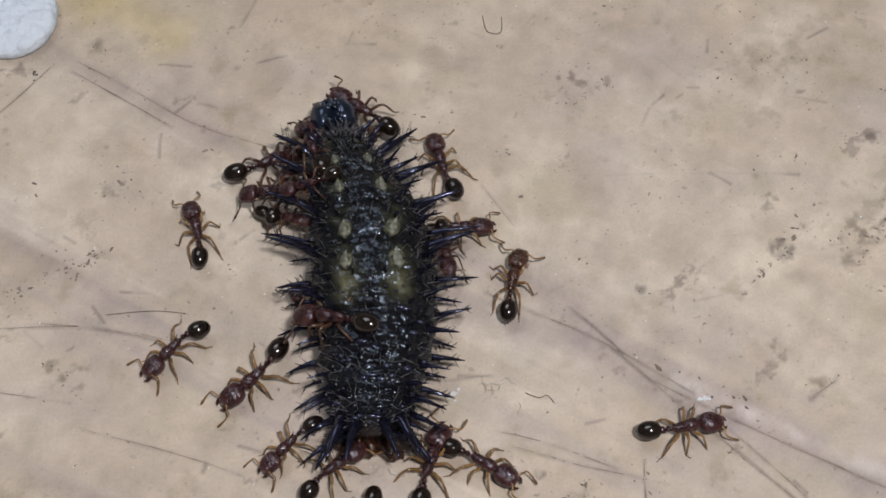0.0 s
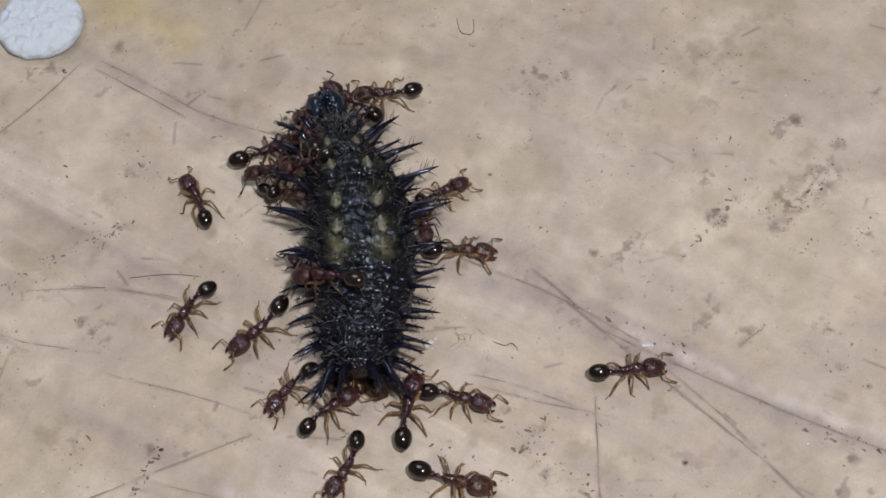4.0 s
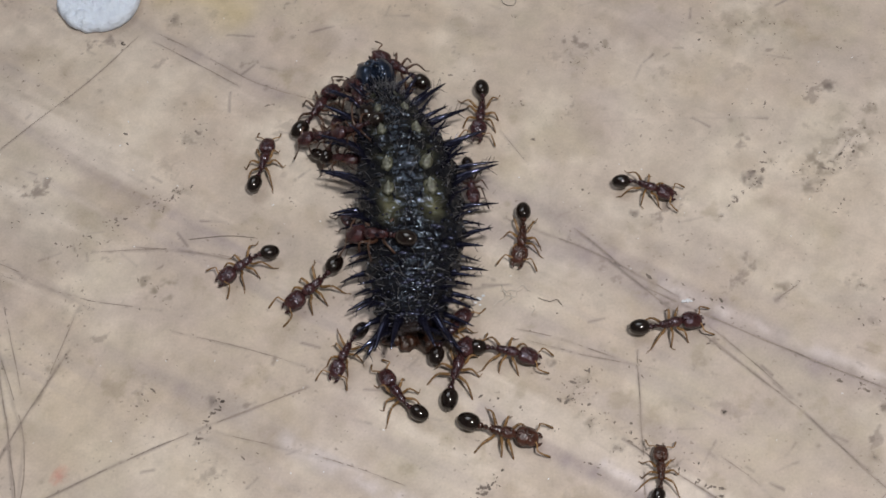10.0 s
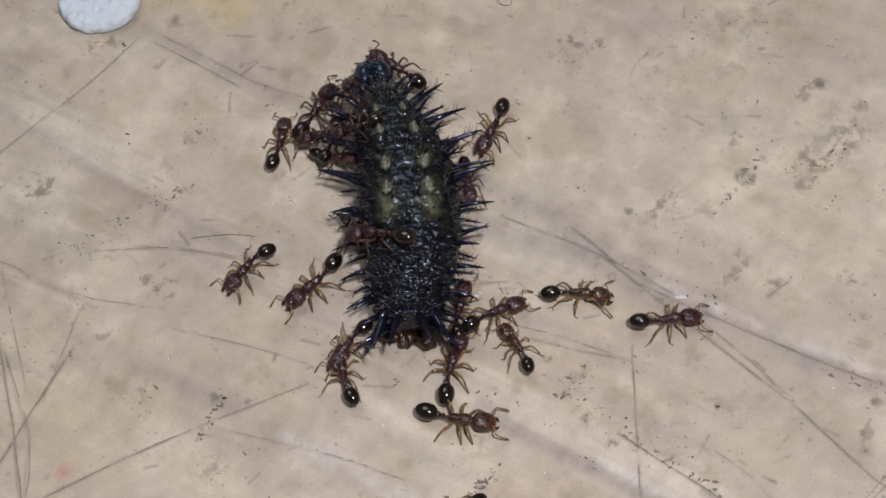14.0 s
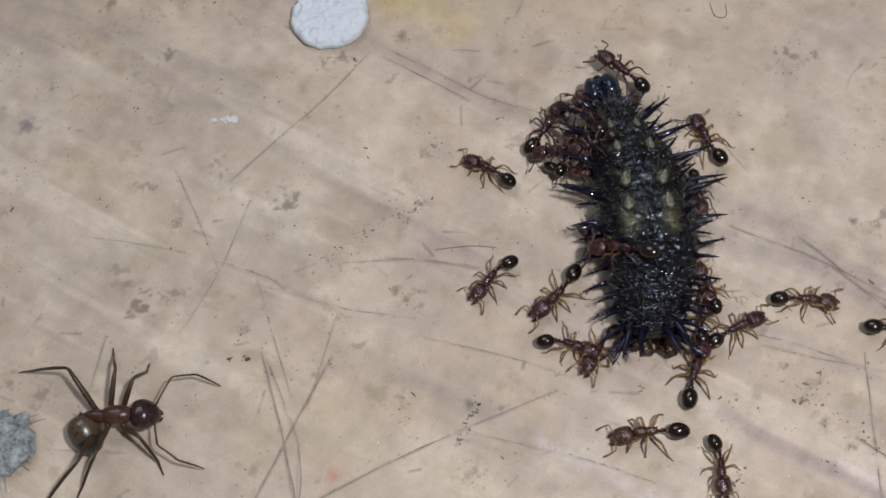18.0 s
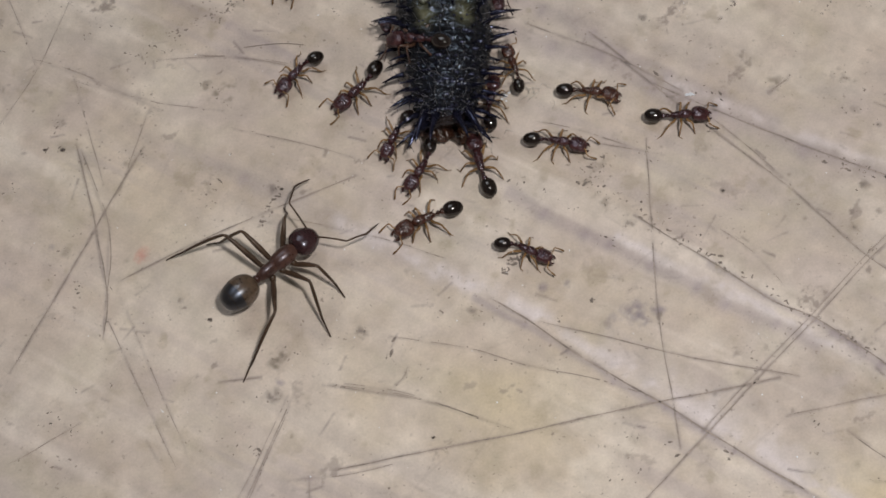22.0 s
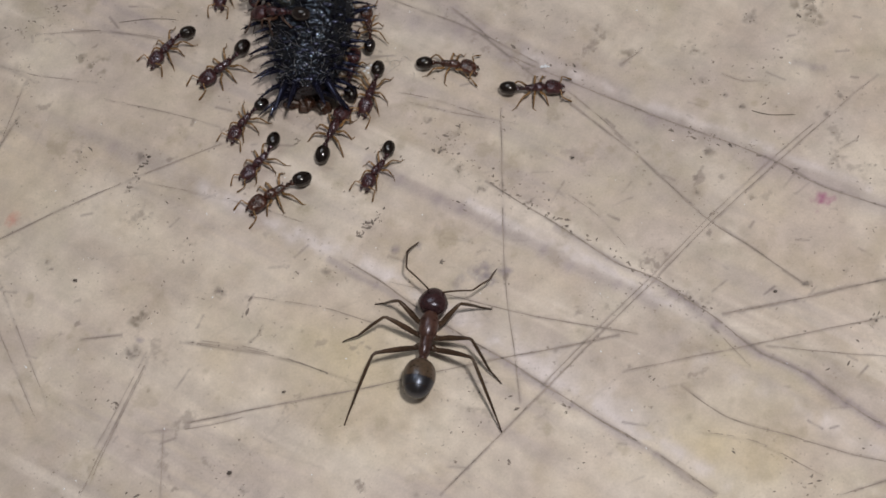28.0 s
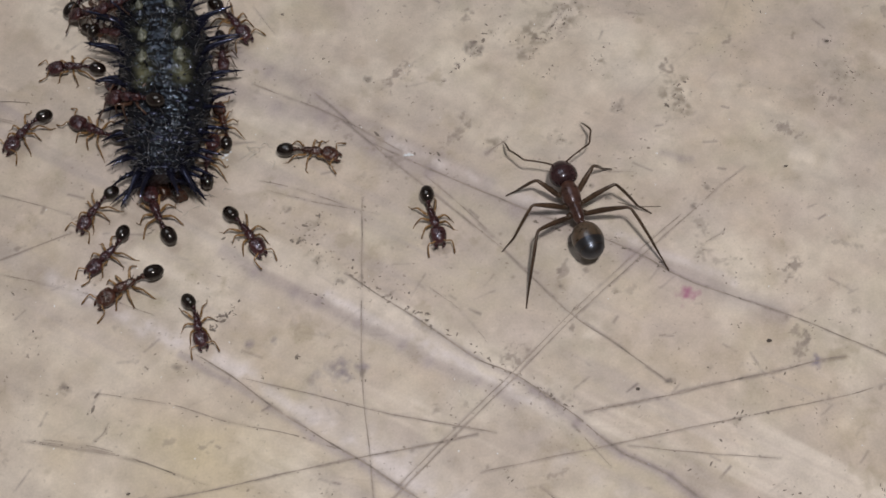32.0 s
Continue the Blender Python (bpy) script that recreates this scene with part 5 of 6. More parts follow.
# ---- loose things on the board ----
def pellet():
    bm = bmesh.new()
    seg = 96
    prof = [(0, 0.0), (2.2, 0.0), (2.5, 0.15), (2.62, 0.45), (2.55, 0.72), (2.42, 0.84)] + [(2.3 * (1 - k / 22), 0.9 + 0.13 * math.sin(math.pi / 2 * k / 22)) for k in range(23)]
    rows = []
    for r, z in prof:
        row = []
        for k in range(seg):
            a = 2 * math.pi * k / seg
            p = Vector((r * math.cos(a), r * 0.96 * math.sin(a), z))
            w = 0.10 * noise.noise(p * 1.3) + 0.07 * noise.noise(p * 3.1)
            crease = -0.17 * max(0.0, 1 - abs(noise.noise(p * 1.1 + Vector((4, 2, 0)))) * 9) * max(0.0, min(1.0, 0.5 + 2 * noise.noise(p * 0.6)))
            pits = 0.07 * noise.noise(p * 6.5) - 0.05 * abs(noise.noise(p * 4.0 + Vector((7, 0, 0))))
            row.append(bm.verts.new((p * (1 + w * 0.4) + Vector((0, 0, (w + crease + pits) * (z > 0.6)))) * MM))
        rows.append(row)
    for a, b in zip(rows, rows[1:]):
        for k in range(seg):
            bm.faces.new((a[k], a[(k + 1) % seg], b[(k + 1) % seg], b[k]))
    bmesh.ops.remove_doubles(bm, verts=bm.verts, dist=1e-7)
    ob = tagged(new("pellet", finish(bm, "pellet", CHALK)), "round white chalky pellet lying on the floor", "pellet")
    ob.matrix_basis = pose(-20.15 * MM, 60.9 * MM, 0, 0, 0, 20)


pellet()


def lint():
    root = tagged(new("lint_clump"), "grey blue felted lint clump on the floor", "lint")
    root.matrix_basis = pose(-39.6 * MM, 32.3 * MM, 0)
    bm = bmesh.new()
    blob(bm, (0, 0, 0.45), (1.9, 2.0, 0.6), 40, 24, 0.8, 0.35, 3)
    bmesh.ops.scale(bm, vec=(MM, MM, MM), verts=bm.verts)
    part("core", finish(bm, "lint_core", FELT), root)
    bm = bmesh.new()
    for _ in range(240):
        a, r = random.uniform(0, 6.283), 1.9 * math.sqrt(random.random())
        p = Vector((r * math.cos(a), r * math.sin(a), random.uniform(0.2, 0.85)))
        d = Vector((random.gauss(0, 0.4) + math.cos(a) * 0.35, random.gauss(0, 0.4) + math.sin(a) * 0.35, random.gauss(0, 0.12)))
        q = p + d
        q.z = max(q.z, 0.04)
        tube(bm, smooth_line([p, p + d * 0.5 + Vector((0, 0, 0.12)), q], 5), [0.022, 0.022, 0.02, 0.018, 0.01], 4, False)
    bmesh.ops.scale(bm, vec=(MM, MM, MM), verts=bm.verts)
    f = part("fibre", finish(bm, "lint_fibre", FELT), root, "loose lint fibres")
    f["kind"] = "stuff"


lint()


def flake(name, spots, mat, label, category, at, size):
    """Small irregular grains stuck together."""
    bm = bmesh.new()
    for i, (x, y, r) in enumerate(spots):
        blob(bm, (x, y, r * 0.45), (r, r * 0.75, r * 0.5), 12, 8, 0.9, 0.5, i * 3.7 + size)
    bmesh.ops.scale(bm, vec=(MM, MM, MM), verts=bm.verts)
    ob = tagged(new(name, finish(bm, name, mat, False)), label, category)
    ob.matrix_basis = pose(at[0] * MM, at[1] * MM, 0)
    return ob


flake("salt_flake", [(-0.8, 0, 0.22), (-0.25, 0.05, 0.2), (0.1, 0.02, 0.28), (0.45, 0.12, 0.24), (0.5, -0.12, 0.2), (-0.1, -0.15, 0.12)], WHITE, "white glittering flakes stuck on the floor", "flake", (-26.9, 53.6), 1)
flake("salt_flake", [(-0.12, 0, 0.12), (0.1, 0.03, 0.15), (0.3, 0.0, 0.08)], WHITE, "tiny white flake on the scratched floor", "flake", (13.7, 37.8), 2)
flake("bead", [(0, 0, 0.5), (0.15, 0.1, 0.35)], BEAD, "lilac grey crumb lying on the floor", "crumb", (-29.4, 24.8), 3)
flake("wax_flake", [(0, 0, 0.16), (0.25, 0.2, 0.1), (-0.2, -0.2, 0.09), (0.05, -0.35, 0.07)], WHITE, "pale waxy flake beside the caterpillar", "flake", (2.3, 38.6), 4)

# crumbs and fibres
CRUMBS = [(14.9, 31.1), (-26.4, 37), (-25.3, 36.9), (-3.5, 16.9), (-16.2, 25), (-6.7, 12.2), (41.7, 44.5), (26.2, 21.2), (34.4, 23.7), (37.4, 35.4), (-11.8, 33.2)]
for i, (x, y) in enumerate(CRUMBS):
    flake("crumb", [(0, 0, 0.08 + 0.03 * (i % 3)), (0.08, 0.03, 0.06)], CRUMB, "small dark crumb on the floor", "crumb", (x, y), i + 5)


def fibre(pts, thick=0.02, mat=FIBRE, label="fine dark curled fibre on the floor"):
    bm = bmesh.new()
    line = smooth_line([(x, y, z) for x, y, z in pts], 16)
    tube(bm, line, [thick] * 15 + [thick * 0.4], 5)
    bmesh.ops.scale(bm, vec=(MM, MM, MM), verts=bm.verts)
    tagged(new("fibre", finish(bm, "fibre", mat)), label, "fibre")


fibre([(5.6, 38.5, 0.02), (6.2, 38.2, 0.1), (6.6, 38.3, 0.1), (6.9, 37.9, 0.02)])
fibre([(26.5, 33.6, 0.02), (27.6, 33.2, 0.08), (29.2, 33.1, 0.02)])
fibre([(-10.2, 43.3, 0.02), (-11.8, 43.5, 0.05), (-14.0, 43.4, 0.02)])
fibre([(4.8, 60.3, 0.02), (5, 59.2, 0.08), (5.7, 59.1, 0.08), (5.8, 60.2, 0.02)])


PALE = material("pale_silk", (0.55, 0.53, 0.50), 0.5, 0.2, 3000, 0.1)
for i in range(20):
    rnd = random.Random(i)
    x, y, a = rnd.uniform(-1.2, 2.2), rnd.uniform(34.6, 36.0), rnd.uniform(0, 6.28)
    if i > 11:
        x, y = x * 0.5 + 4.2, y + 3.4
    q = Vector((math.cos(a), math.sin(a), 0)) * rnd.uniform(0.4, 0.9)
    fibre([(x, y, 0.03), (x + q.x * 0.5 - q.y * 0.3, y + q.y * 0.5 + q.x * 0.3, 0.25), (x + q.x, y + q.y, 0.12), (x + q.x * 1.4, y + q.y * 1.2, 0.03)], 0.012, PALE, "fine pale silk thread by the caterpillar's tail")


# ---- what moves ----
def steps(*rows):
    """Rows of seconds, then x, y, z in millimetres, heading and pitch in degrees."""
    return [(t, pose(x * MM, y * MM, z * MM, 0, 0, h) @ pose(0, 0, 0, 0, -p, 0)) for t, x, y, z, h, p in rows]


def stride(limbs, begin, end, beat, swing, names):
    """Legs swing about their hips in alternating threes, from begin to end seconds."""
    for name in names:
        limb = limbs[name]
        base = limb.matrix_basis.copy()
        side = 1 if name.endswith("l") else -1
        phase = {"fore": 0.0, "mid": 0.5, "hind": 0.0, "antenna": 0.25}[name[:-1]] + (0.5 if side < 0 else 0.0)
        rows = [(0.0, base), (begin, base)]
        t = begin + beat / 4
        while t < end - 0.05:
            a = 2 * math.pi * ((t - begin) / beat + phase)
            lift = max(0.0, math.cos(a)) * 5
            rows.append((t, base @ pose(0, 0, 0, lift * side, 0, math.sin(a) * swing * side)))
            t += beat / 4
        rows.append((end, base))
        if end < 32:
            rows.append((32.0, base))
        walk(limb, rows)


LEGS = [k + n for k in ("fore", "mid", "hind") for n in "lr"]


def motions():
    # the large ant holds its gaster tucked under itself until it nears the others
    walk(BIG_ANT[1]["gaster"], [(t, Matrix.Translation((-1.6 * MM, 0, 0.02 * MM)) @ Vector(way).to_track_quat("-X", "Z").to_matrix().to_4x4()) for t, way in
                                ((0.0, (0.35, -0.75, -0.5)), (18.0, (0.35, -0.75, -0.5)), (19.0, (0.05, -0.30, -0.75)), (20.0, (-0.1, -0.3, -0.7)), (20.5, (-0.3, -0.3, -0.6)),
                                 (21.0, (-0.55, -0.25, -0.5)), (21.5, (-0.85, -0.12, -0.25)), (22.2, (-1, 0, 0.14)), (32.0, (-1, 0, 0.14)))])
    walk(ANTS["A"][0], steps(
        (0, -10.68, 41.13, 0.80, -131, -2), (1, -10.68, 41.08, 0.80, -130, -2), (2.5, -10.62, 40.98, 0.80, -120, -2), (4, -10.63, 40.93, 0.80, -120, -2),
        (7, -10.74, 41.07, 0.80, -134, -2), (8, -10.72, 41.18, 0.80, -140, -2), (9, -10.70, 41.23, 0.80, -143, -2), (10, -10.68, 41.23, 0.80, -143, -2),
        (11, -10.67, 41.11, 0.80, -137, -2), (12, -10.62, 40.86, 0.80, -128, -2), (13, -10.60, 40.85, 0.80, -127, -2), (16, -10.69, 40.92, 0.80, -128, -2),
        (17.5, -10.68, 40.92, 0.80, -128, -2), (18, -10.68, 40.91, 0.80, -129, -2), (19, -10.66, 40.89, 0.80, -129, -2), (20, -10.65, 40.88, 0.80, -130, -2),
        (21, -10.64, 40.87, 0.80, -130, -2), (22, -10.65, 40.88, 0.80, -130, -2), (23, -10.65, 40.90, 0.80, -130, -2), (24, -10.65, 40.91, 0.80, -130, -2),
        (24.5, -10.65, 40.90, 0.80, -130, -2), (26.5, -10.62, 40.87, 0.80, -131, -2), (27, -10.59, 40.87, 0.80, -131, -2), (28, -10.55, 40.86, 0.80, -131, -2),
        (29, -10.43, 40.83, 0.80, -130, -2), (30, -10.33, 40.80, 0.80, -129, -2), (31, -10.29, 40.80, 0.80, -129, -2), (32, -10.28, 40.81, 0.80, -128, -2),
    ))
    walk(ANTS["B"][0], steps(
        (0, -6.82, 39.49, 0.85, -137, -4), (1, -6.81, 39.48, 0.85, -137, -4), (2.5, -6.78, 39.51, 0.85, -139, -4), (4, -6.81, 39.49, 0.85, -138, -4),
        (7, -6.80, 39.52, 0.85, -138, -4), (8, -6.79, 39.52, 0.85, -138, -4), (9, -6.79, 39.52, 0.85, -139, -4), (10, -6.81, 39.52, 0.85, -140, -4),
        (11, -6.82, 39.53, 0.85, -141, -4), (12, -6.81, 39.54, 0.85, -140, -4), (13, -6.81, 39.54, 0.85, -140, -4), (16, -6.80, 39.57, 0.85, -139, -4),
        (17.5, -6.82, 39.54, 0.85, -138, -4), (18, -6.83, 39.51, 0.85, -137, -4), (19, -6.82, 39.45, 0.85, -136, -3), (20, -6.83, 39.41, 0.85, -137, -3),
        (21, -6.84, 39.38, 0.85, -138, -3), (22, -6.83, 39.36, 0.85, -138, -4), (23, -6.80, 39.34, 0.85, -138, -4), (24, -6.78, 39.34, 0.85, -138, -4),
        (24.5, -6.78, 39.34, 0.85, -138, -4), (26.5, -6.78, 39.31, 0.85, -142, -4), (27, -6.79, 39.30, 0.85, -142, -4), (28, -6.92, 39.05, 0.85, -142, -4),
        (29, -6.94, 38.99, 0.85, -142, -4), (30, -6.95, 39.00, 0.85, -144, -4), (31, -6.00, 39.91, 0.85, -174, -5), (32, -5.86, 40.54, 0.85, -209, -4),
    ))
    walk(ANTS["C"][0], steps(
        (0, -5.26, 36.10, 0.85, -135, -5), (1, -5.41, 35.93, 0.85, -132, -5), (2.5, -5.21, 36.00, 0.85, -133, -4), (4, -5.21, 35.98, 0.85, -132, -4),
        (7, -5.32, 35.79, 0.85, -127, -4), (8, -5.36, 35.63, 0.85, -124, -4), (9, -5.14, 35.45, 0.85, -118, -4), (10, -5.07, 35.43, 0.85, -117, -4),
        (11, -5.03, 35.45, 0.85, -119, -4), (12, -5.01, 35.49, 0.85, -121, -4), (13, -5.00, 35.52, 0.85, -122, -4), (16, -4.87, 35.70, 0.85, -130, -4),
        (17.5, -4.76, 35.71, 0.85, -130, -4), (18, -4.70, 35.83, 0.85, -125, -4), (19, -4.64, 35.94, 0.85, -120, -4), (20, -4.65, 35.95, 0.85, -119, -4),
        (21, -4.68, 35.95, 0.85, -118, -4), (22, -4.72, 35.95, 0.85, -118, -4), (23, -4.76, 35.93, 0.85, -119, -5), (24, -5.00, 35.63, 0.85, -120, -4),
        (24.5, -5.19, 35.33, 0.85, -121, -4), (26.5, -5.49, 34.92, 0.85, -129, -4), (27, -5.51, 34.93, 0.85, -129, -4), (28, -5.57, 34.95, 0.85, -129, -4),
        (29, -5.63, 34.96, 0.85, -129, -4), (30, -5.65, 34.93, 0.85, -128, -4), (31, -5.66, 34.92, 0.85, -127, -4), (32, -5.71, 34.89, 0.85, -126, -4),
    ))
    walk(ANTS["D"][0], steps(
        (0, -3.17, 34.95, 0.95, 34, 2), (1, -3.23, 34.85, 0.95, 34, 2), (2.5, -3.21, 34.80, 0.95, 32, 2), (4, -3.05, 34.75, 0.95, 31, 2),
        (6.5, -0.08, 36.13, 0.95, 47, 2), (7, 0.09, 36.09, 0.95, 47, 2), (8, 0.26, 36.08, 0.95, 47, 2), (9, 0.40, 36.12, 0.95, 47, 2),
        (10, 0.61, 36.24, 0.95, 49, 2), (11, 1.45, 37.35, 0.95, 62, 2), (12, 1.30, 37.43, 0.95, 70, 2), (13, 1.31, 37.44, 0.95, 73, 2),
        (16, 1.42, 37.70, 0.95, 74, 2), (17.5, 1.64, 37.67, 0.95, 69, 2), (18, 1.68, 37.72, 0.95, 69, 2), (19, 1.49, 37.78, 0.95, 72, 2),
        (20, 1.33, 37.85, 0.95, 74, 2), (21, 1.31, 37.86, 0.95, 75, 2), (22, 1.32, 37.96, 0.95, 76, 2), (23, 1.35, 38.06, 0.95, 76, 2),
        (24, 1.41, 38.16, 0.95, 76, 2), (26.5, 1.34, 37.74, 0.95, 76, 2), (27, 1.32, 37.87, 0.95, 77, 2), (28, 1.29, 37.94, 0.95, 78, 2),
        (29, 1.27, 38.03, 0.95, 78, 2), (30, 1.28, 38.02, 0.95, 77, 2), (31, 1.30, 37.99, 0.95, 76, 2), (32, 1.31, 37.97, 0.95, 75, 2),
    ))
    walk(ANTS["E"][0], steps(
        (0, 1.07, 34.97, 0.88, 71, 3), (1, 0.73, 34.07, 0.88, 76, 3), (2.5, 0.82, 34.13, 0.88, 74, 3), (4, 0.93, 34.64, 0.87, 76, 3),
        (7, 0.84, 34.07, 0.88, 66, 3), (8, 0.88, 34.07, 0.88, 66, 3), (9, 0.90, 34.06, 0.88, 67, 3), (10, 0.87, 34.07, 0.88, 70, 3),
        (11, 0.81, 34.11, 0.88, 73, 3), (12, 0.77, 34.13, 0.88, 74, 3), (13, 0.72, 34.05, 0.88, 73, 3), (16, 0.70, 34.36, 0.88, 73, 2),
        (17.5, 0.93, 34.29, 0.88, 66, 2), (18, 0.75, 34.24, 0.88, 69, 2), (19, 0.70, 33.99, 0.88, 63, 3), (20, 0.67, 33.88, 0.88, 64, 3),
        (21, 0.73, 33.83, 0.88, 66, 3), (22, 0.34, 33.77, 0.87, 101, 3), (23, 0.74, 34.13, 0.87, 82, 2), (24, 0.72, 34.50, 0.87, 78, 2),
        (24.5, 0.71, 34.56, 0.87, 76, 2), (26.5, 0.69, 34.26, 0.88, 62, 3), (27, 0.61, 34.15, 0.88, 60, 3), (28, -0.02, 33.81, 0.88, 63, 3),
        (29, -0.75, 33.39, 0.88, 87, 3), (30, -0.99, 33.34, 0.88, 83, 3), (31, -1.72, 33.37, 0.88, 107, 3), (32, -1.92, 34.44, 0.87, 111, 3),
    ))
    walk(ANTS["F"][0], steps(
        (0, 3.45, 34.92, 0.82, -33, -1), (1, 3.56, 34.94, 0.82, -27, -1), (2.5, 3.61, 35.05, 0.82, -17, -1), (4, 3.63, 35.06, 0.82, -18, -1),
        (7, 3.60, 35.03, 0.83, -14, -1), (8, 3.64, 35.02, 0.83, -15, -1), (9, 3.66, 35.00, 0.82, -15, -1), (10, 3.60, 34.99, 0.82, -16, -1),
        (11, 3.54, 34.99, 0.82, -15, -1), (12, 3.38, 35.02, 0.82, -17, -1), (13, 3.49, 36.12, 0.82, 22, -1), (16, 2.94, 37.87, 0.82, 17, -1),
        (17.5, 3.55, 36.75, 0.82, 26, -1), (18, 3.54, 36.78, 0.82, 24, -1), (19, 3.83, 36.57, 0.83, 3, -1), (20, 3.87, 36.52, 0.83, 2, -1),
        (21, 4.53, 35.37, 0.82, -19, -1), (22, 5.27, 34.83, 0.82, -14, -1), (23, 3.82, 35.08, 0.82, -42, -1), (23.5, 3.49, 35.63, 0.82, -86, -1),
        (24, 3.16, 36.18, 0.82, -130, -1), (24.5, 3.36, 35.49, 0.82, -100, -1), (26.5, 3.10, 37.15, 0.82, -142, -1), (27, 2.89, 36.43, 0.83, -121, -1),
        (28, 2.55, 36.52, 0.83, -112, -1), (29, 1.99, 35.58, 0.82, -130, -1), (30, 1.82, 35.56, 0.82, -139, -1), (31, 2.77, 34.38, 0.83, -69, -1),
        (32, 3.59, 32.73, 0.82, -58, -1),
    ))
    walk(ANTS["G"][0], steps(
        (0, 2.72, 31.61, 0.80, -18, -2), (1, 2.90, 30.89, 0.80, -16, -2), (2.5, 3.11, 30.61, 0.80, -15, -2), (4, 3.14, 30.49, 0.80, -16, -2),
        (7, 3.11, 30.28, 0.80, -18, -2), (8, 3.10, 30.29, 0.80, -18, -2), (9, 3.08, 30.31, 0.80, -18, -2), (10, 3.05, 30.33, 0.80, -17, -2),
        (11, 2.98, 30.36, 0.80, -16, -2), (12, 2.86, 30.40, 0.80, -14, -2), (13, 2.81, 30.39, 0.80, -12, -2), (15.5, -2.28, 31.89, 0.80, -16, -2),
        (16, -1.65, 31.10, 0.80, -24, -2), (17, -2.05, 30.85, 0.80, -100, -2), (18, -2.42, 30.69, 0.80, -178, -2),
        (19, -3.28, 30.28, 0.80, -162, -2), (20, -3.23, 30.33, 0.80, -164, -2), (21, -3.21, 30.26, 0.80, -160, -2), (22, -3.21, 30.24, 0.80, -159, -2),
        (23, -3.23, 30.22, 0.80, -158, -2), (24, -3.35, 30.19, 0.80, -156, -2), (24.5, -3.38, 30.16, 0.80, -156, -2), (26.5, -3.66, 29.83, 0.80, -153, -2),
        (27, -3.67, 29.81, 0.80, -152, -2), (28, -3.70, 29.76, 0.80, -152, -2), (29, -3.72, 29.73, 0.80, -153, -2), (30, -3.72, 29.71, 0.80, -153, -2),
        (31, -3.73, 29.68, 0.80, -153, -2), (32, -3.74, 29.63, 0.80, -152, -2),
    ))
    walk(ANTS["H"][0], steps(
        (0, -2.08, 32.02, 0.80, -124, -3), (1, -2.18, 31.69, 0.80, -125, -3), (2.5, -2.17, 31.58, 0.80, -123, -3), (4, -2.27, 31.43, 0.80, -122, -2),
        (7, -2.03, 31.09, 0.80, -108, -2), (8, -2.72, 31.42, 0.80, -147, -2), (9, -2.72, 32.27, 0.80, -184, -2), (10, -2.32, 32.77, 0.80, -238, -2),
        (11, -2.44, 32.76, 0.80, -237, -2), (12, -2.83, 32.77, 0.80, -227, -2), (13, -2.89, 32.70, 0.80, -222, -2), (14.25, -6.28, 34.65, 0.80, -283, -2),
        (15.5, -9.68, 36.60, 0.80, -344, -2), (16, -7.69, 35.86, 0.80, -339, -2), (17.5, -5.85, 37.02, 0.80, -346, -2), (18, -6.16, 36.32, 0.80, -381, -2),
        (19, -3.46, 34.54, 0.80, -417, -2), (20, -2.83, 34.79, 0.80, -380, -2), (21, -2.80, 33.80, 0.80, -427, -2), (22, -3.18, 33.64, 0.80, -483, -2),
        (23, -3.62, 33.55, 0.80, -510, -2), (24, -3.29, 33.41, 0.80, -494, -2), (24.5, -3.54, 33.23, 0.80, -498, -2), (26.5, -4.13, 32.43, 0.80, -492, -2),
        (27, -4.13, 32.43, 0.80, -493, -2), (28, -4.57, 32.07, 0.80, -492, -2), (29, -4.67, 31.96, 0.80, -493, -2), (30, -4.70, 31.92, 0.80, -493, -2),
        (31, -4.71, 31.87, 0.80, -493, -2), (32, -4.80, 31.84, 0.80, -494, -2),
    ))
    walk(ANTS["I"][0], steps(
        (0, 11.91, 25.98, 0.82, 90, -2), (8.5, 12.69, 20.13, 0.82, 96, -1), (9.5, 12.41, 24.41, 0.82, 95, -1), (10, 11.08, 27.65, 0.82, 86, -1),
        (10.5, 9.29, 29.85, 0.82, 112, -1), (11, 6.92, 31.02, 0.83, 152, -1), (12, 4.71, 32.53, 0.82, 147, -1), (13, 4.66, 33.88, 0.82, 118, -1),
        (16, 3.46, 36.53, 0.82, 130, -1), (17.5, 3.04, 37.15, 0.82, 126, -1), (18, 2.10, 39.40, 1.25, 112, 8), (19, 2.30, 39.00, 1.25, 110, 8), (20, 2.70, 39.80, 1.25, 112, 8), (21, 2.50, 39.80, 1.25, 112, 8), (22.5, 3.10, 40.30, 1.30, 104, 8), (24, 2.80, 41.00, 1.30, 98, 8), (28, 2.60, 41.00, 1.30, 98, 8), (30, 2.30, 40.30, 1.30, 105, 8), (32, 2.30, 40.20, 1.30, 105, 8),
    ))
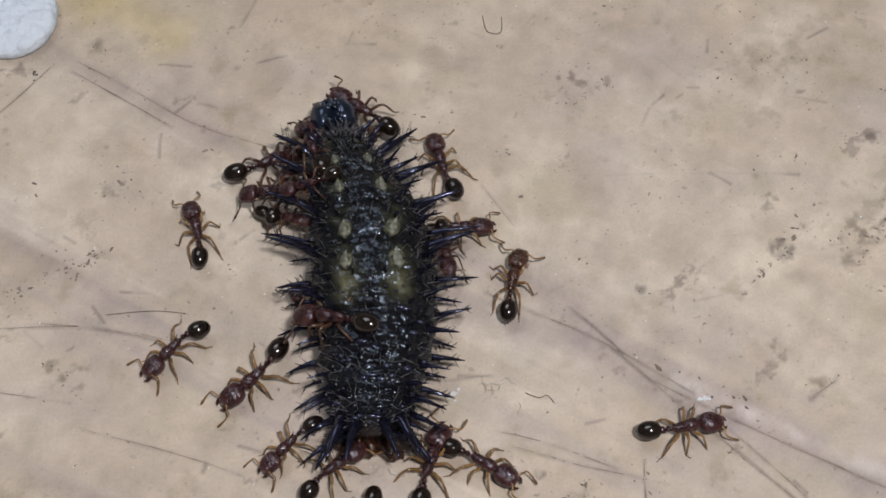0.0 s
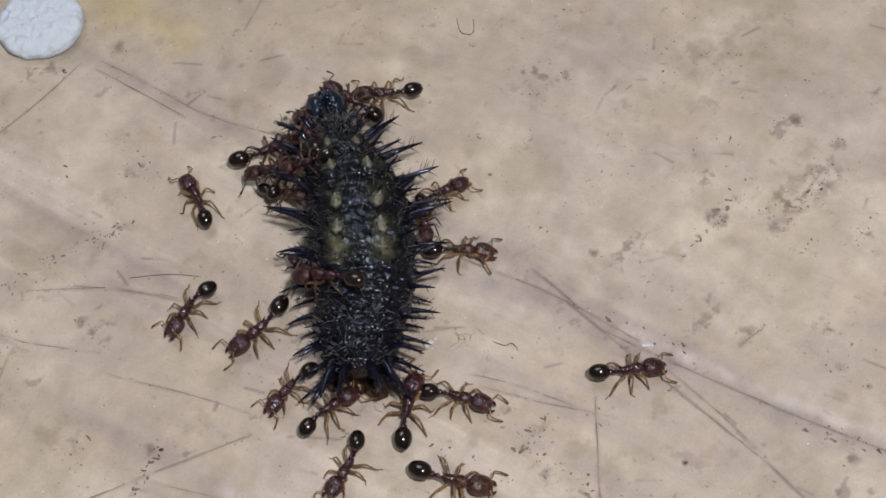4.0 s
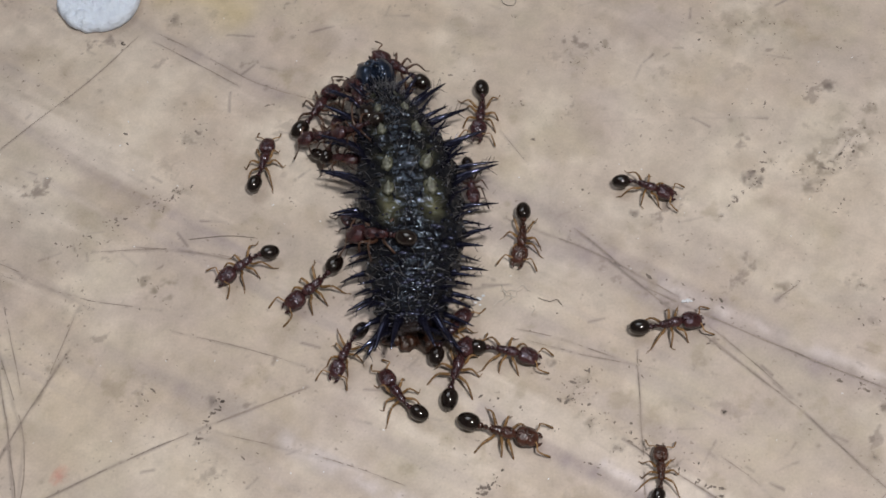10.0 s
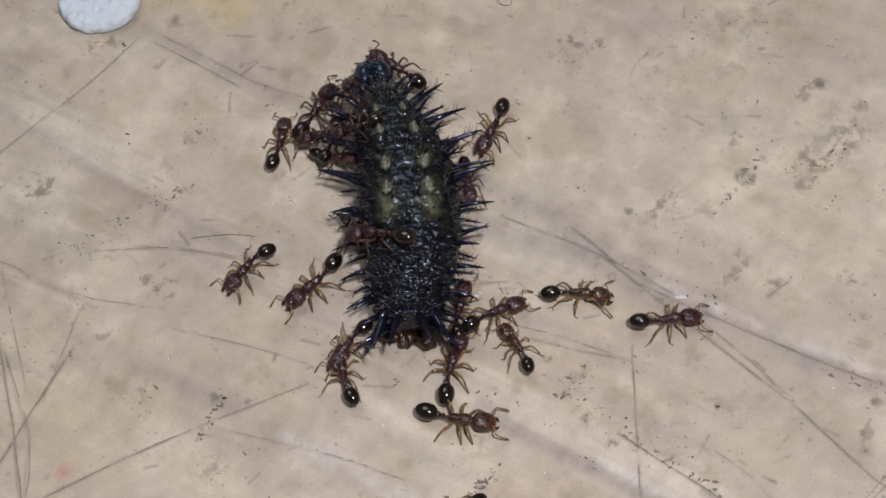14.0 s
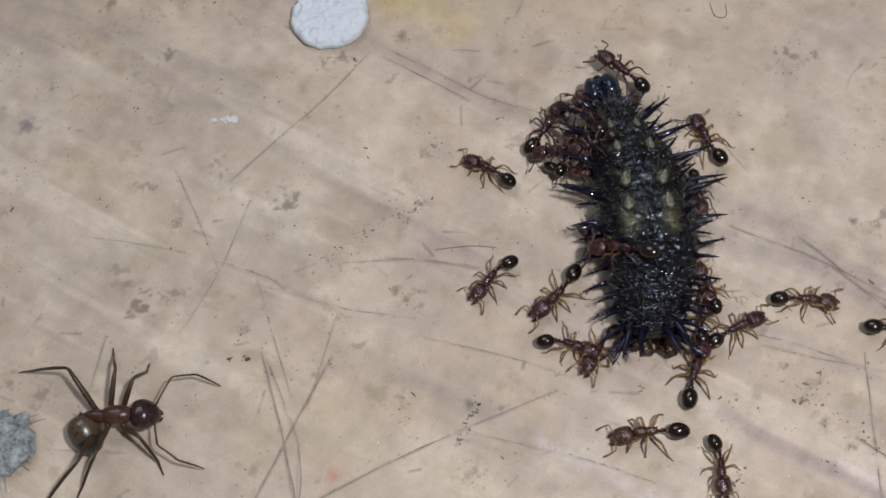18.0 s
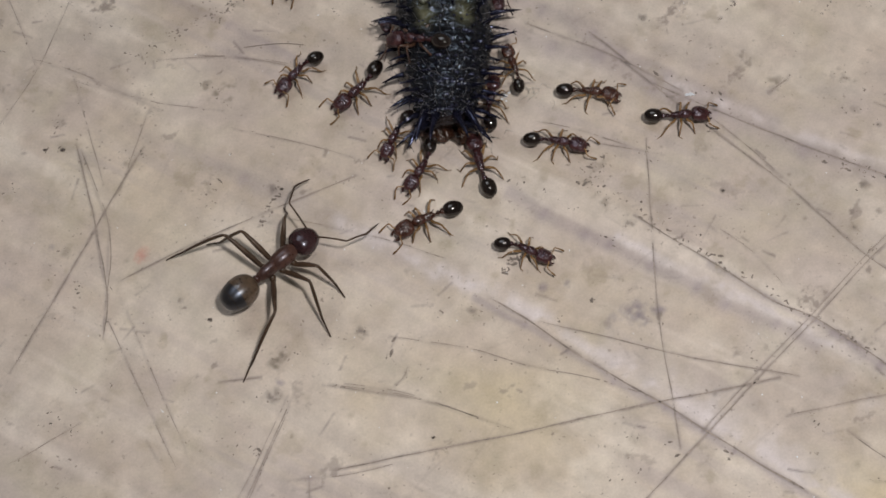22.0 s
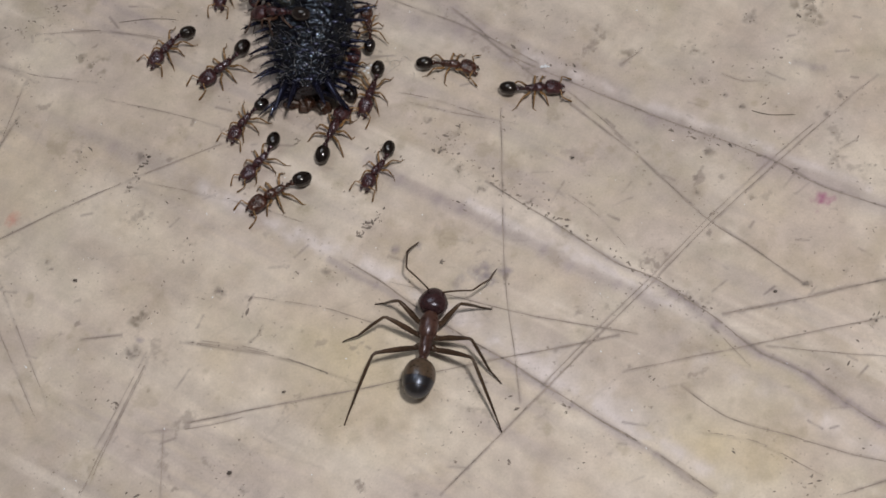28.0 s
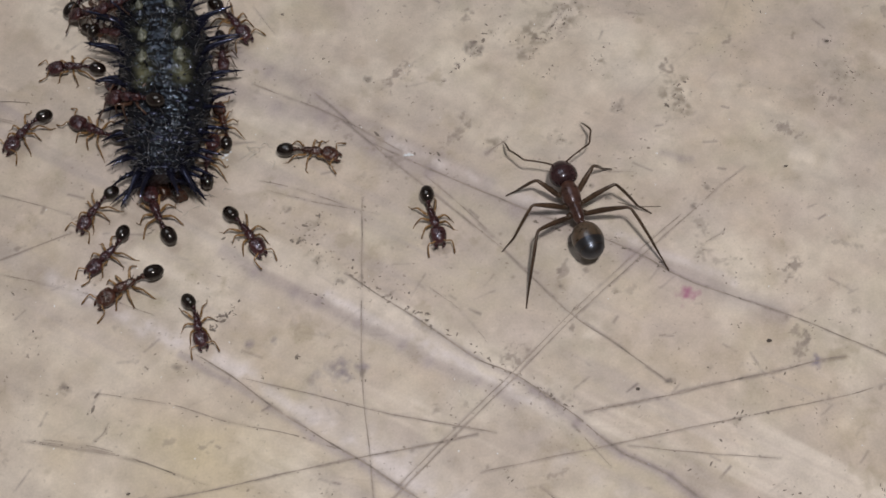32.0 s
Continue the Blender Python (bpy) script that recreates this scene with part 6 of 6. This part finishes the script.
    walk(ANTS["J"][0], steps(
        (0, 12.62, 36.22, 0.80, 11, -2), (1, 12.62, 36.20, 0.80, 10, -2), (2.5, 12.61, 36.16, 0.80, 9, -2), (4, 12.61, 36.14, 0.80, 9, -2),
        (7, 12.54, 36.11, 0.80, 9, -2), (8, 12.56, 36.13, 0.80, 10, -2), (9, 12.55, 36.14, 0.80, 10, -2), (10, 12.55, 36.14, 0.80, 11, -2),
        (11, 12.61, 36.15, 0.80, 10, -2), (12, 12.72, 36.14, 0.80, 8, -2), (13, 12.78, 36.13, 0.80, 7, -2), (16, 12.95, 36.29, 0.80, 10, -2),
        (18, 12.94, 36.21, 0.80, 3, -2), (19, 12.87, 36.09, 0.80, 1, -2), (20, 12.86, 36.04, 0.80, 2, -2), (21, 12.86, 36.05, 0.80, 3, -2),
        (22, 12.87, 36.07, 0.80, 4, -2), (23, 12.87, 36.07, 0.80, 5, -2), (24, 12.88, 36.05, 0.80, 5, -2), (24.5, 12.88, 36.02, 0.80, 4, -2),
        (26.5, 12.89, 35.89, 0.80, 2, -2), (27, 12.90, 35.89, 0.80, 2, -2), (28, 12.91, 35.90, 0.80, 3, -2), (29, 12.92, 35.91, 0.80, 3, -2),
        (30, 12.93, 35.90, 0.80, 3, -2), (30.25, 13.67, 35.65, 0.80, -45, -2), (30.5, 14.41, 35.40, 0.80, -92, -2), (31, 15.20, 32.74, 0.80, -97, -2),
        (32, 14.96, 32.92, 0.80, -75, -2),
    ))
    walk(ANTS["K"][0], steps(
        (0, 2.24, 50.74, 0.80, 103, -2), (1, 3.25, 52.02, 0.80, 69, -2), (1.5, 3.05, 53.20, 0.80, 82, -2), (2, 1.98, 52.70, 0.80, 131, -2),
        (2.5, 1.27, 55.13, 0.80, 124, -2), (3, 0.84, 56.64, 0.80, 134, -2), (4, 0.30, 54.50, 0.80, 177, -2), (5.5, 0.97, 54.79, 0.80, 249, -2),
        (7, 1.63, 55.08, 0.80, 320, -2), (8, 3.21, 54.34, 0.80, 335, -2), (9, 2.78, 52.97, 0.80, 280, -2), (10, 3.13, 50.69, 0.80, 259, -2),
        (11, 3.45, 49.74, 0.80, 276, -2), (12, 2.73, 48.83, 0.80, 270, -2), (13, 2.82, 48.74, 0.80, 275, -2), (14.25, 4.43, 49.65, 0.80, 229, -2),
        (15.5, 6.04, 50.57, 0.80, 184, -2), (15.75, 5.53, 48.89, 0.80, 127, -2), (16, 5.02, 47.22, 0.80, 69, -2), (17.5, 3.29, 49.10, 0.80, 116, -2),
        (18, 3.20, 49.73, 0.80, 108, -2), (19, 2.39, 49.47, 0.80, 120, -2), (23.33, 2.57, 49.09, 0.80, 62, -2), (27.67, 2.75, 48.70, 0.80, 3, -3),
        (32, 2.92, 48.31, 0.80, -55, -3),
    ))
    walk(ANTS["R2"][0], steps(
        (0, 5.34, 43.98, 0.82, 76, -1), (1, 5.34, 43.99, 0.82, 74, -1), (2.5, 5.23, 43.88, 0.82, 60, -1), (4, 4.26, 43.80, 0.82, -4, -1),
        (6.5, 5.07, 44.26, 0.82, -33, -1), (6.75, 5.18, 44.06, 0.82, -106, -1), (7, 5.30, 43.87, 0.82, -179, -1), (8, 5.61, 44.36, 0.82, -136, -1),
        (9, 5.25, 43.61, 0.82, -120, -1), (10, 4.94, 42.07, 0.82, -99, -1), (11, 5.58, 40.85, 0.83, -79, -1), (12, 6.23, 38.18, 0.82, -67, -1),
        (13, 8.11, 37.95, 0.83, -12, -1), (16, 7.87, 38.41, 0.82, -4, -1), (17.5, 7.81, 38.33, 0.82, -7, -1), (18, 7.79, 38.30, 0.82, -8, -1),
        (19, 7.75, 38.25, 0.82, -9, -1), (20, 7.66, 38.18, 0.82, -10, -1), (21, 7.61, 38.14, 0.82, -11, -1), (22, 7.58, 38.12, 0.82, -10, -1),
        (23, 7.57, 38.11, 0.82, -10, -1), (24, 7.57, 38.10, 0.82, -10, -1), (24.5, 7.58, 38.09, 0.82, -10, -1), (26.5, 7.60, 38.05, 0.82, -10, -1),
        (27, 7.61, 38.04, 0.82, -10, -1), (28, 7.64, 38.05, 0.82, -10, -1), (29, 7.67, 38.06, 0.82, -10, -1), (30, 7.69, 38.08, 0.82, -10, -1),
        (31, 7.69, 38.10, 0.82, -10, -1), (32, 7.69, 38.12, 0.82, -10, -1),
    ))
    walk(ANTS["R3"][0], steps(
        (0, 2.98, 47.02, 0.82, -3, -1), (1, 3.01, 47.00, 0.82, -4, -1), (2.5, 3.57, 46.85, 0.82, -7, -1), (4, 3.34, 47.58, 0.82, 22, -1),
        (5.25, 3.97, 48.33, 0.82, 87, -1), (6.5, 4.60, 49.08, 0.82, 151, -1), (7, 3.20, 49.51, 0.82, 140, -1), (7.25, 2.04, 49.84, 0.82, 74, -1),
        (7.5, 0.88, 50.16, 0.82, 9, -1), (8, 4.31, 50.11, 0.83, -8, -1), (9, 7.68, 48.84, 0.82, -19, -1), (10, 12.27, 44.96, 0.82, -27, -1),
        (10.5, 14.62, 39.65, 0.82, -51, -1), (11, 18.55, 35.33, 0.82, -36, -1), (11.5, 21.13, 32.69, 0.82, -65, -1), (12, 19.46, 29.04, 0.82, -116, -1),
        (12.5, 12.84, 24.62, 0.82, -166, -1), (13, 0.90, 24.56, 0.82, -181, -1), (15.5, -0.32, 29.25, 0.82, -143, -1), (16, -0.84, 29.75, 0.82, -127, -1),
        (17, 0.60, 28.80, 0.82, -110, -1), (18, 1.51, 28.34, 0.82, -95, -1), (19, -0.22, 28.65, 0.82, -153, -1), (20, -0.60, 28.93, 0.82, -172, -1),
        (20.5, 0.01, 28.75, 0.82, -124, -1), (21, 0.62, 28.56, 0.82, -76, -1), (22, 2.74, 27.81, 0.82, -30, -1), (23, 4.14, 27.64, 0.82, -44, -1),
        (23.5, 3.05, 28.26, 0.82, 18, -1), (24, 3.03, 28.72, 0.82, 69, -1), (24.5, 3.44, 29.99, 0.82, 70, -1), (25.5, 3.89, 30.21, 0.83, 19, -1),
        (26.5, 4.34, 30.42, 0.83, -33, -1), (27, 3.54, 30.68, 0.82, -59, -1), (27.5, 3.75, 30.98, 0.82, -87, -1), (28, 2.77, 30.96, 0.82, -130, -1),
        (29, 0.67, 29.83, 0.82, -137, -1), (30, 0.16, 29.39, 0.82, -133, -1), (31, 0.52, 28.95, 0.82, -88, -1), (32, 0.55, 26.94, 0.82, -82, -1),
    ))
    walk(ANTS["L"][0], steps(
        (0, -9.71, 47.46, 0.80, 103, -2), (1, -9.88, 47.60, 0.80, 109, -2), (2.5, -10.19, 47.83, 0.80, 114, -2), (4, -10.34, 47.99, 0.80, 115, -2),
        (7, -10.40, 48.17, 0.80, 116, -2), (8, -10.50, 48.11, 0.80, 120, -2), (9, -10.49, 48.11, 0.80, 119, -2), (10, -9.68, 47.93, 0.80, 77, -2),
        (11, -9.48, 48.04, 0.80, 78, -2), (12, -9.43, 48.56, 0.80, 86, -2), (13, -8.63, 49.43, 0.80, 66, -2), (16, -9.25, 48.80, 0.80, 131, -2),
        (17.5, -10.39, 48.51, 0.80, 147, -2), (18, -10.39, 48.50, 0.80, 146, -2), (19, -10.23, 48.43, 0.80, 139, -2), (20, -9.43, 47.98, 0.80, 152, -2),
        (21, -10.38, 48.16, 0.80, 140, -2), (21.5, -10.49, 48.19, 0.80, 191, -2), (22, -10.60, 48.23, 0.80, 242, -2), (23, -9.78, 46.32, 0.80, 279, -2),
        (24, -8.72, 45.29, 0.80, 258, -2), (24.5, -8.72, 45.29, 0.80, 259, -2), (26.5, -6.85, 45.57, 0.80, 328, -2), (27, -6.90, 45.94, 0.80, 294, -2),
        (28, -6.87, 45.30, 0.80, 251, -2), (29, -7.05, 43.93, 0.80, 264, -2), (29.5, -6.87, 44.44, 0.80, 224, -2), (30, -6.69, 44.94, 0.80, 183, -2),
        (31, -6.49, 45.82, 0.80, 179, -2), (32, -7.34, 45.40, 0.80, 176, -2),
    ))
    walk(ANTS["M1"][0], steps(
        (0, -6.21, 51.13, 0.95, 24, 2), (1, -6.21, 50.69, 0.95, 17, 2), (2.5, -6.12, 50.71, 0.95, 20, 1), (4, -6.31, 50.83, 0.95, 23, 1),
        (5.2, -6.20, 51.10, 0.95, 98, 2), (6.5, -6.40, 49.90, 0.95, 172, 2), (8.1, -6.40, 49.90, 0.95, 172, 2), (8.5, -6.40, 51.00, 0.95, 114, 2), (9, -6.52, 51.41, 0.95, 57, 2), (10, -6.47, 51.44, 0.95, 58, 2),
        (11, -6.45, 51.48, 0.95, 59, 2), (12, -6.46, 51.47, 0.95, 60, 2), (13, -6.46, 51.43, 0.95, 62, 2), (16, -6.50, 51.37, 0.95, 62, 2),
        (17.5, -6.49, 51.27, 0.95, 60, 2), (18, -6.51, 51.21, 0.95, 58, 2), (19, -6.52, 51.18, 0.95, 58, 2), (32, -6.52, 51.18, 0.95, 58, 2),
    ))
    walk(ANTS["M2"][0], steps(
        (0, -6.09, 48.76, 2.00, 173, -24), (32, -6.09, 48.76, 2.00, 173, -24),
    ))
    walk(ANTS["M3"][0], steps(
        (0, -5.43, 47.66, 1.30, -16, 16), (32, -5.43, 47.66, 1.30, -16, 16),
    ))
    walk(ANTS["M4"][0], steps(
        (0, -4.02, 50.96, 2.60, 103, -22), (32, -4.02, 50.96, 2.60, 103, -22),
    ))
    walk(ANTS["M5"][0], steps(
        (0, -1.61, 53.53, 1.70, 146, 8), (13.5, -1.61, 53.53, 1.70, 146, 8), (15.5, -2.00, 54.20, 1.75, 140, 8), (18, -1.60, 54.50, 1.75, 138, 8), (32, -1.60, 54.50, 1.75, 138, 8),
    ))
    walk(ANTS["M6"][0], steps(
        (0, -4.17, 48.03, 3.65, -176, -21), (32, -4.17, 48.03, 3.65, -176, -21),
    ))
    walk(ANTS["M7"][0], steps(
        (0, -5.51, 48.90, 1.55, 74, 2), (32, -5.51, 48.90, 1.55, 74, 2),
    ))
    walk(ANTS["N1"][0], steps(
        (0, -3.08, 41.05, 3.58, 160, -23), (32, -3.08, 41.05, 3.58, 160, -23),
    ))
    walk(ANTS["N2"][0], steps(
        (0, 2.26, 45.56, 1.25, -87, 4), (32, 2.26, 45.56, 1.25, -87, 4),
    ))
    walk(ANTS["N3"][0], steps(
        (0, -4.37, 42.65, 1.15, 115, 4), (32, -4.37, 42.65, 1.15, 115, 4),
    ))
    walk(BIG_ANT[0], steps(
        (0, -52.00, 33.50, 1.75, 20, 0), (16.3, -52.00, 33.50, 1.75, 20, 0), (17, -42.00, 35.00, 1.75, 5, 0), (17.5, -34.16, 34.29, 1.75, 21, 0),
        (18, -33.02, 33.17, 1.75, -0, 0), (18.5, -30.15, 32.91, 1.75, 1, 0), (19, -26.94, 30.18, 1.75, -27, 0), (19.5, -25.02, 27.68, 1.75, -41, 0),
        (20, -21.01, 25.35, 1.75, -8, 0), (20.5, -18.45, 24.68, 1.75, 10, 0), (21, -15.82, 25.04, 1.75, 20, 0), (21.5, -13.87, 26.41, 1.75, 36, 0),
        (22, -11.98, 27.57, 1.75, 39, 0), (22.5, -11.15, 28.90, 1.75, 51, 0), (23, -9.09, 30.16, 1.75, 52, 0), (23.5, -8.56, 29.56, 1.75, 51, 0),
        (24, -9.87, 26.61, 1.75, 34, 0), (24.5, -8.73, 28.14, 1.75, 38, 0), (26.5, -7.10, 23.41, 1.75, 13, 0), (27, -1.36, 18.38, 1.75, 14, 0),
        (27.5, 1.52, 18.03, 1.75, 51, 0), (28, 5.23, 19.26, 1.75, 77, 0), (28.5, 6.64, 22.75, 1.75, 94, 0), (29, 10.26, 26.66, 1.75, 107, 0),
        (29.5, 11.19, 30.17, 1.75, 117, 0), (30, 13.93, 30.66, 1.75, 111, 0), (30.5, 15.86, 30.38, 1.75, 99, 0), (31, 18.67, 25.21, 1.75, 101, 0),
        (31.5, 19.41, 26.20, 1.75, 100, 0), (32, 23.53, 32.85, 1.75, 102, 0),
    ))
    stride(BIG_ANT[1], 16.5, 32.0, 0.7, 13, LEGS)
    stride(BIG_ANT[1], 16.5, 32.0, 1.1, 14, ["antennal", "antennar"])
    for key, begin, end in (("I", 8.5, 13.0), ("R3", 6.5, 13.5), ("K", 0.3, 3.5), ("H", 7.0, 24.0), ("F", 20.0, 32.0), ("G", 13.5, 19.0), ("J", 29.5, 32.0), ("L", 19.0, 32.0)):
        stride(ANTS[key][1], begin, end, 0.5, 12, LEGS)
    for key in ("A", "B", "C", "E", "R2", "M1", "D"):
        stride(ANTS[key][1], 0.4, 31.8, 2.3, 9, ["antennal", "antennar"])


motions()
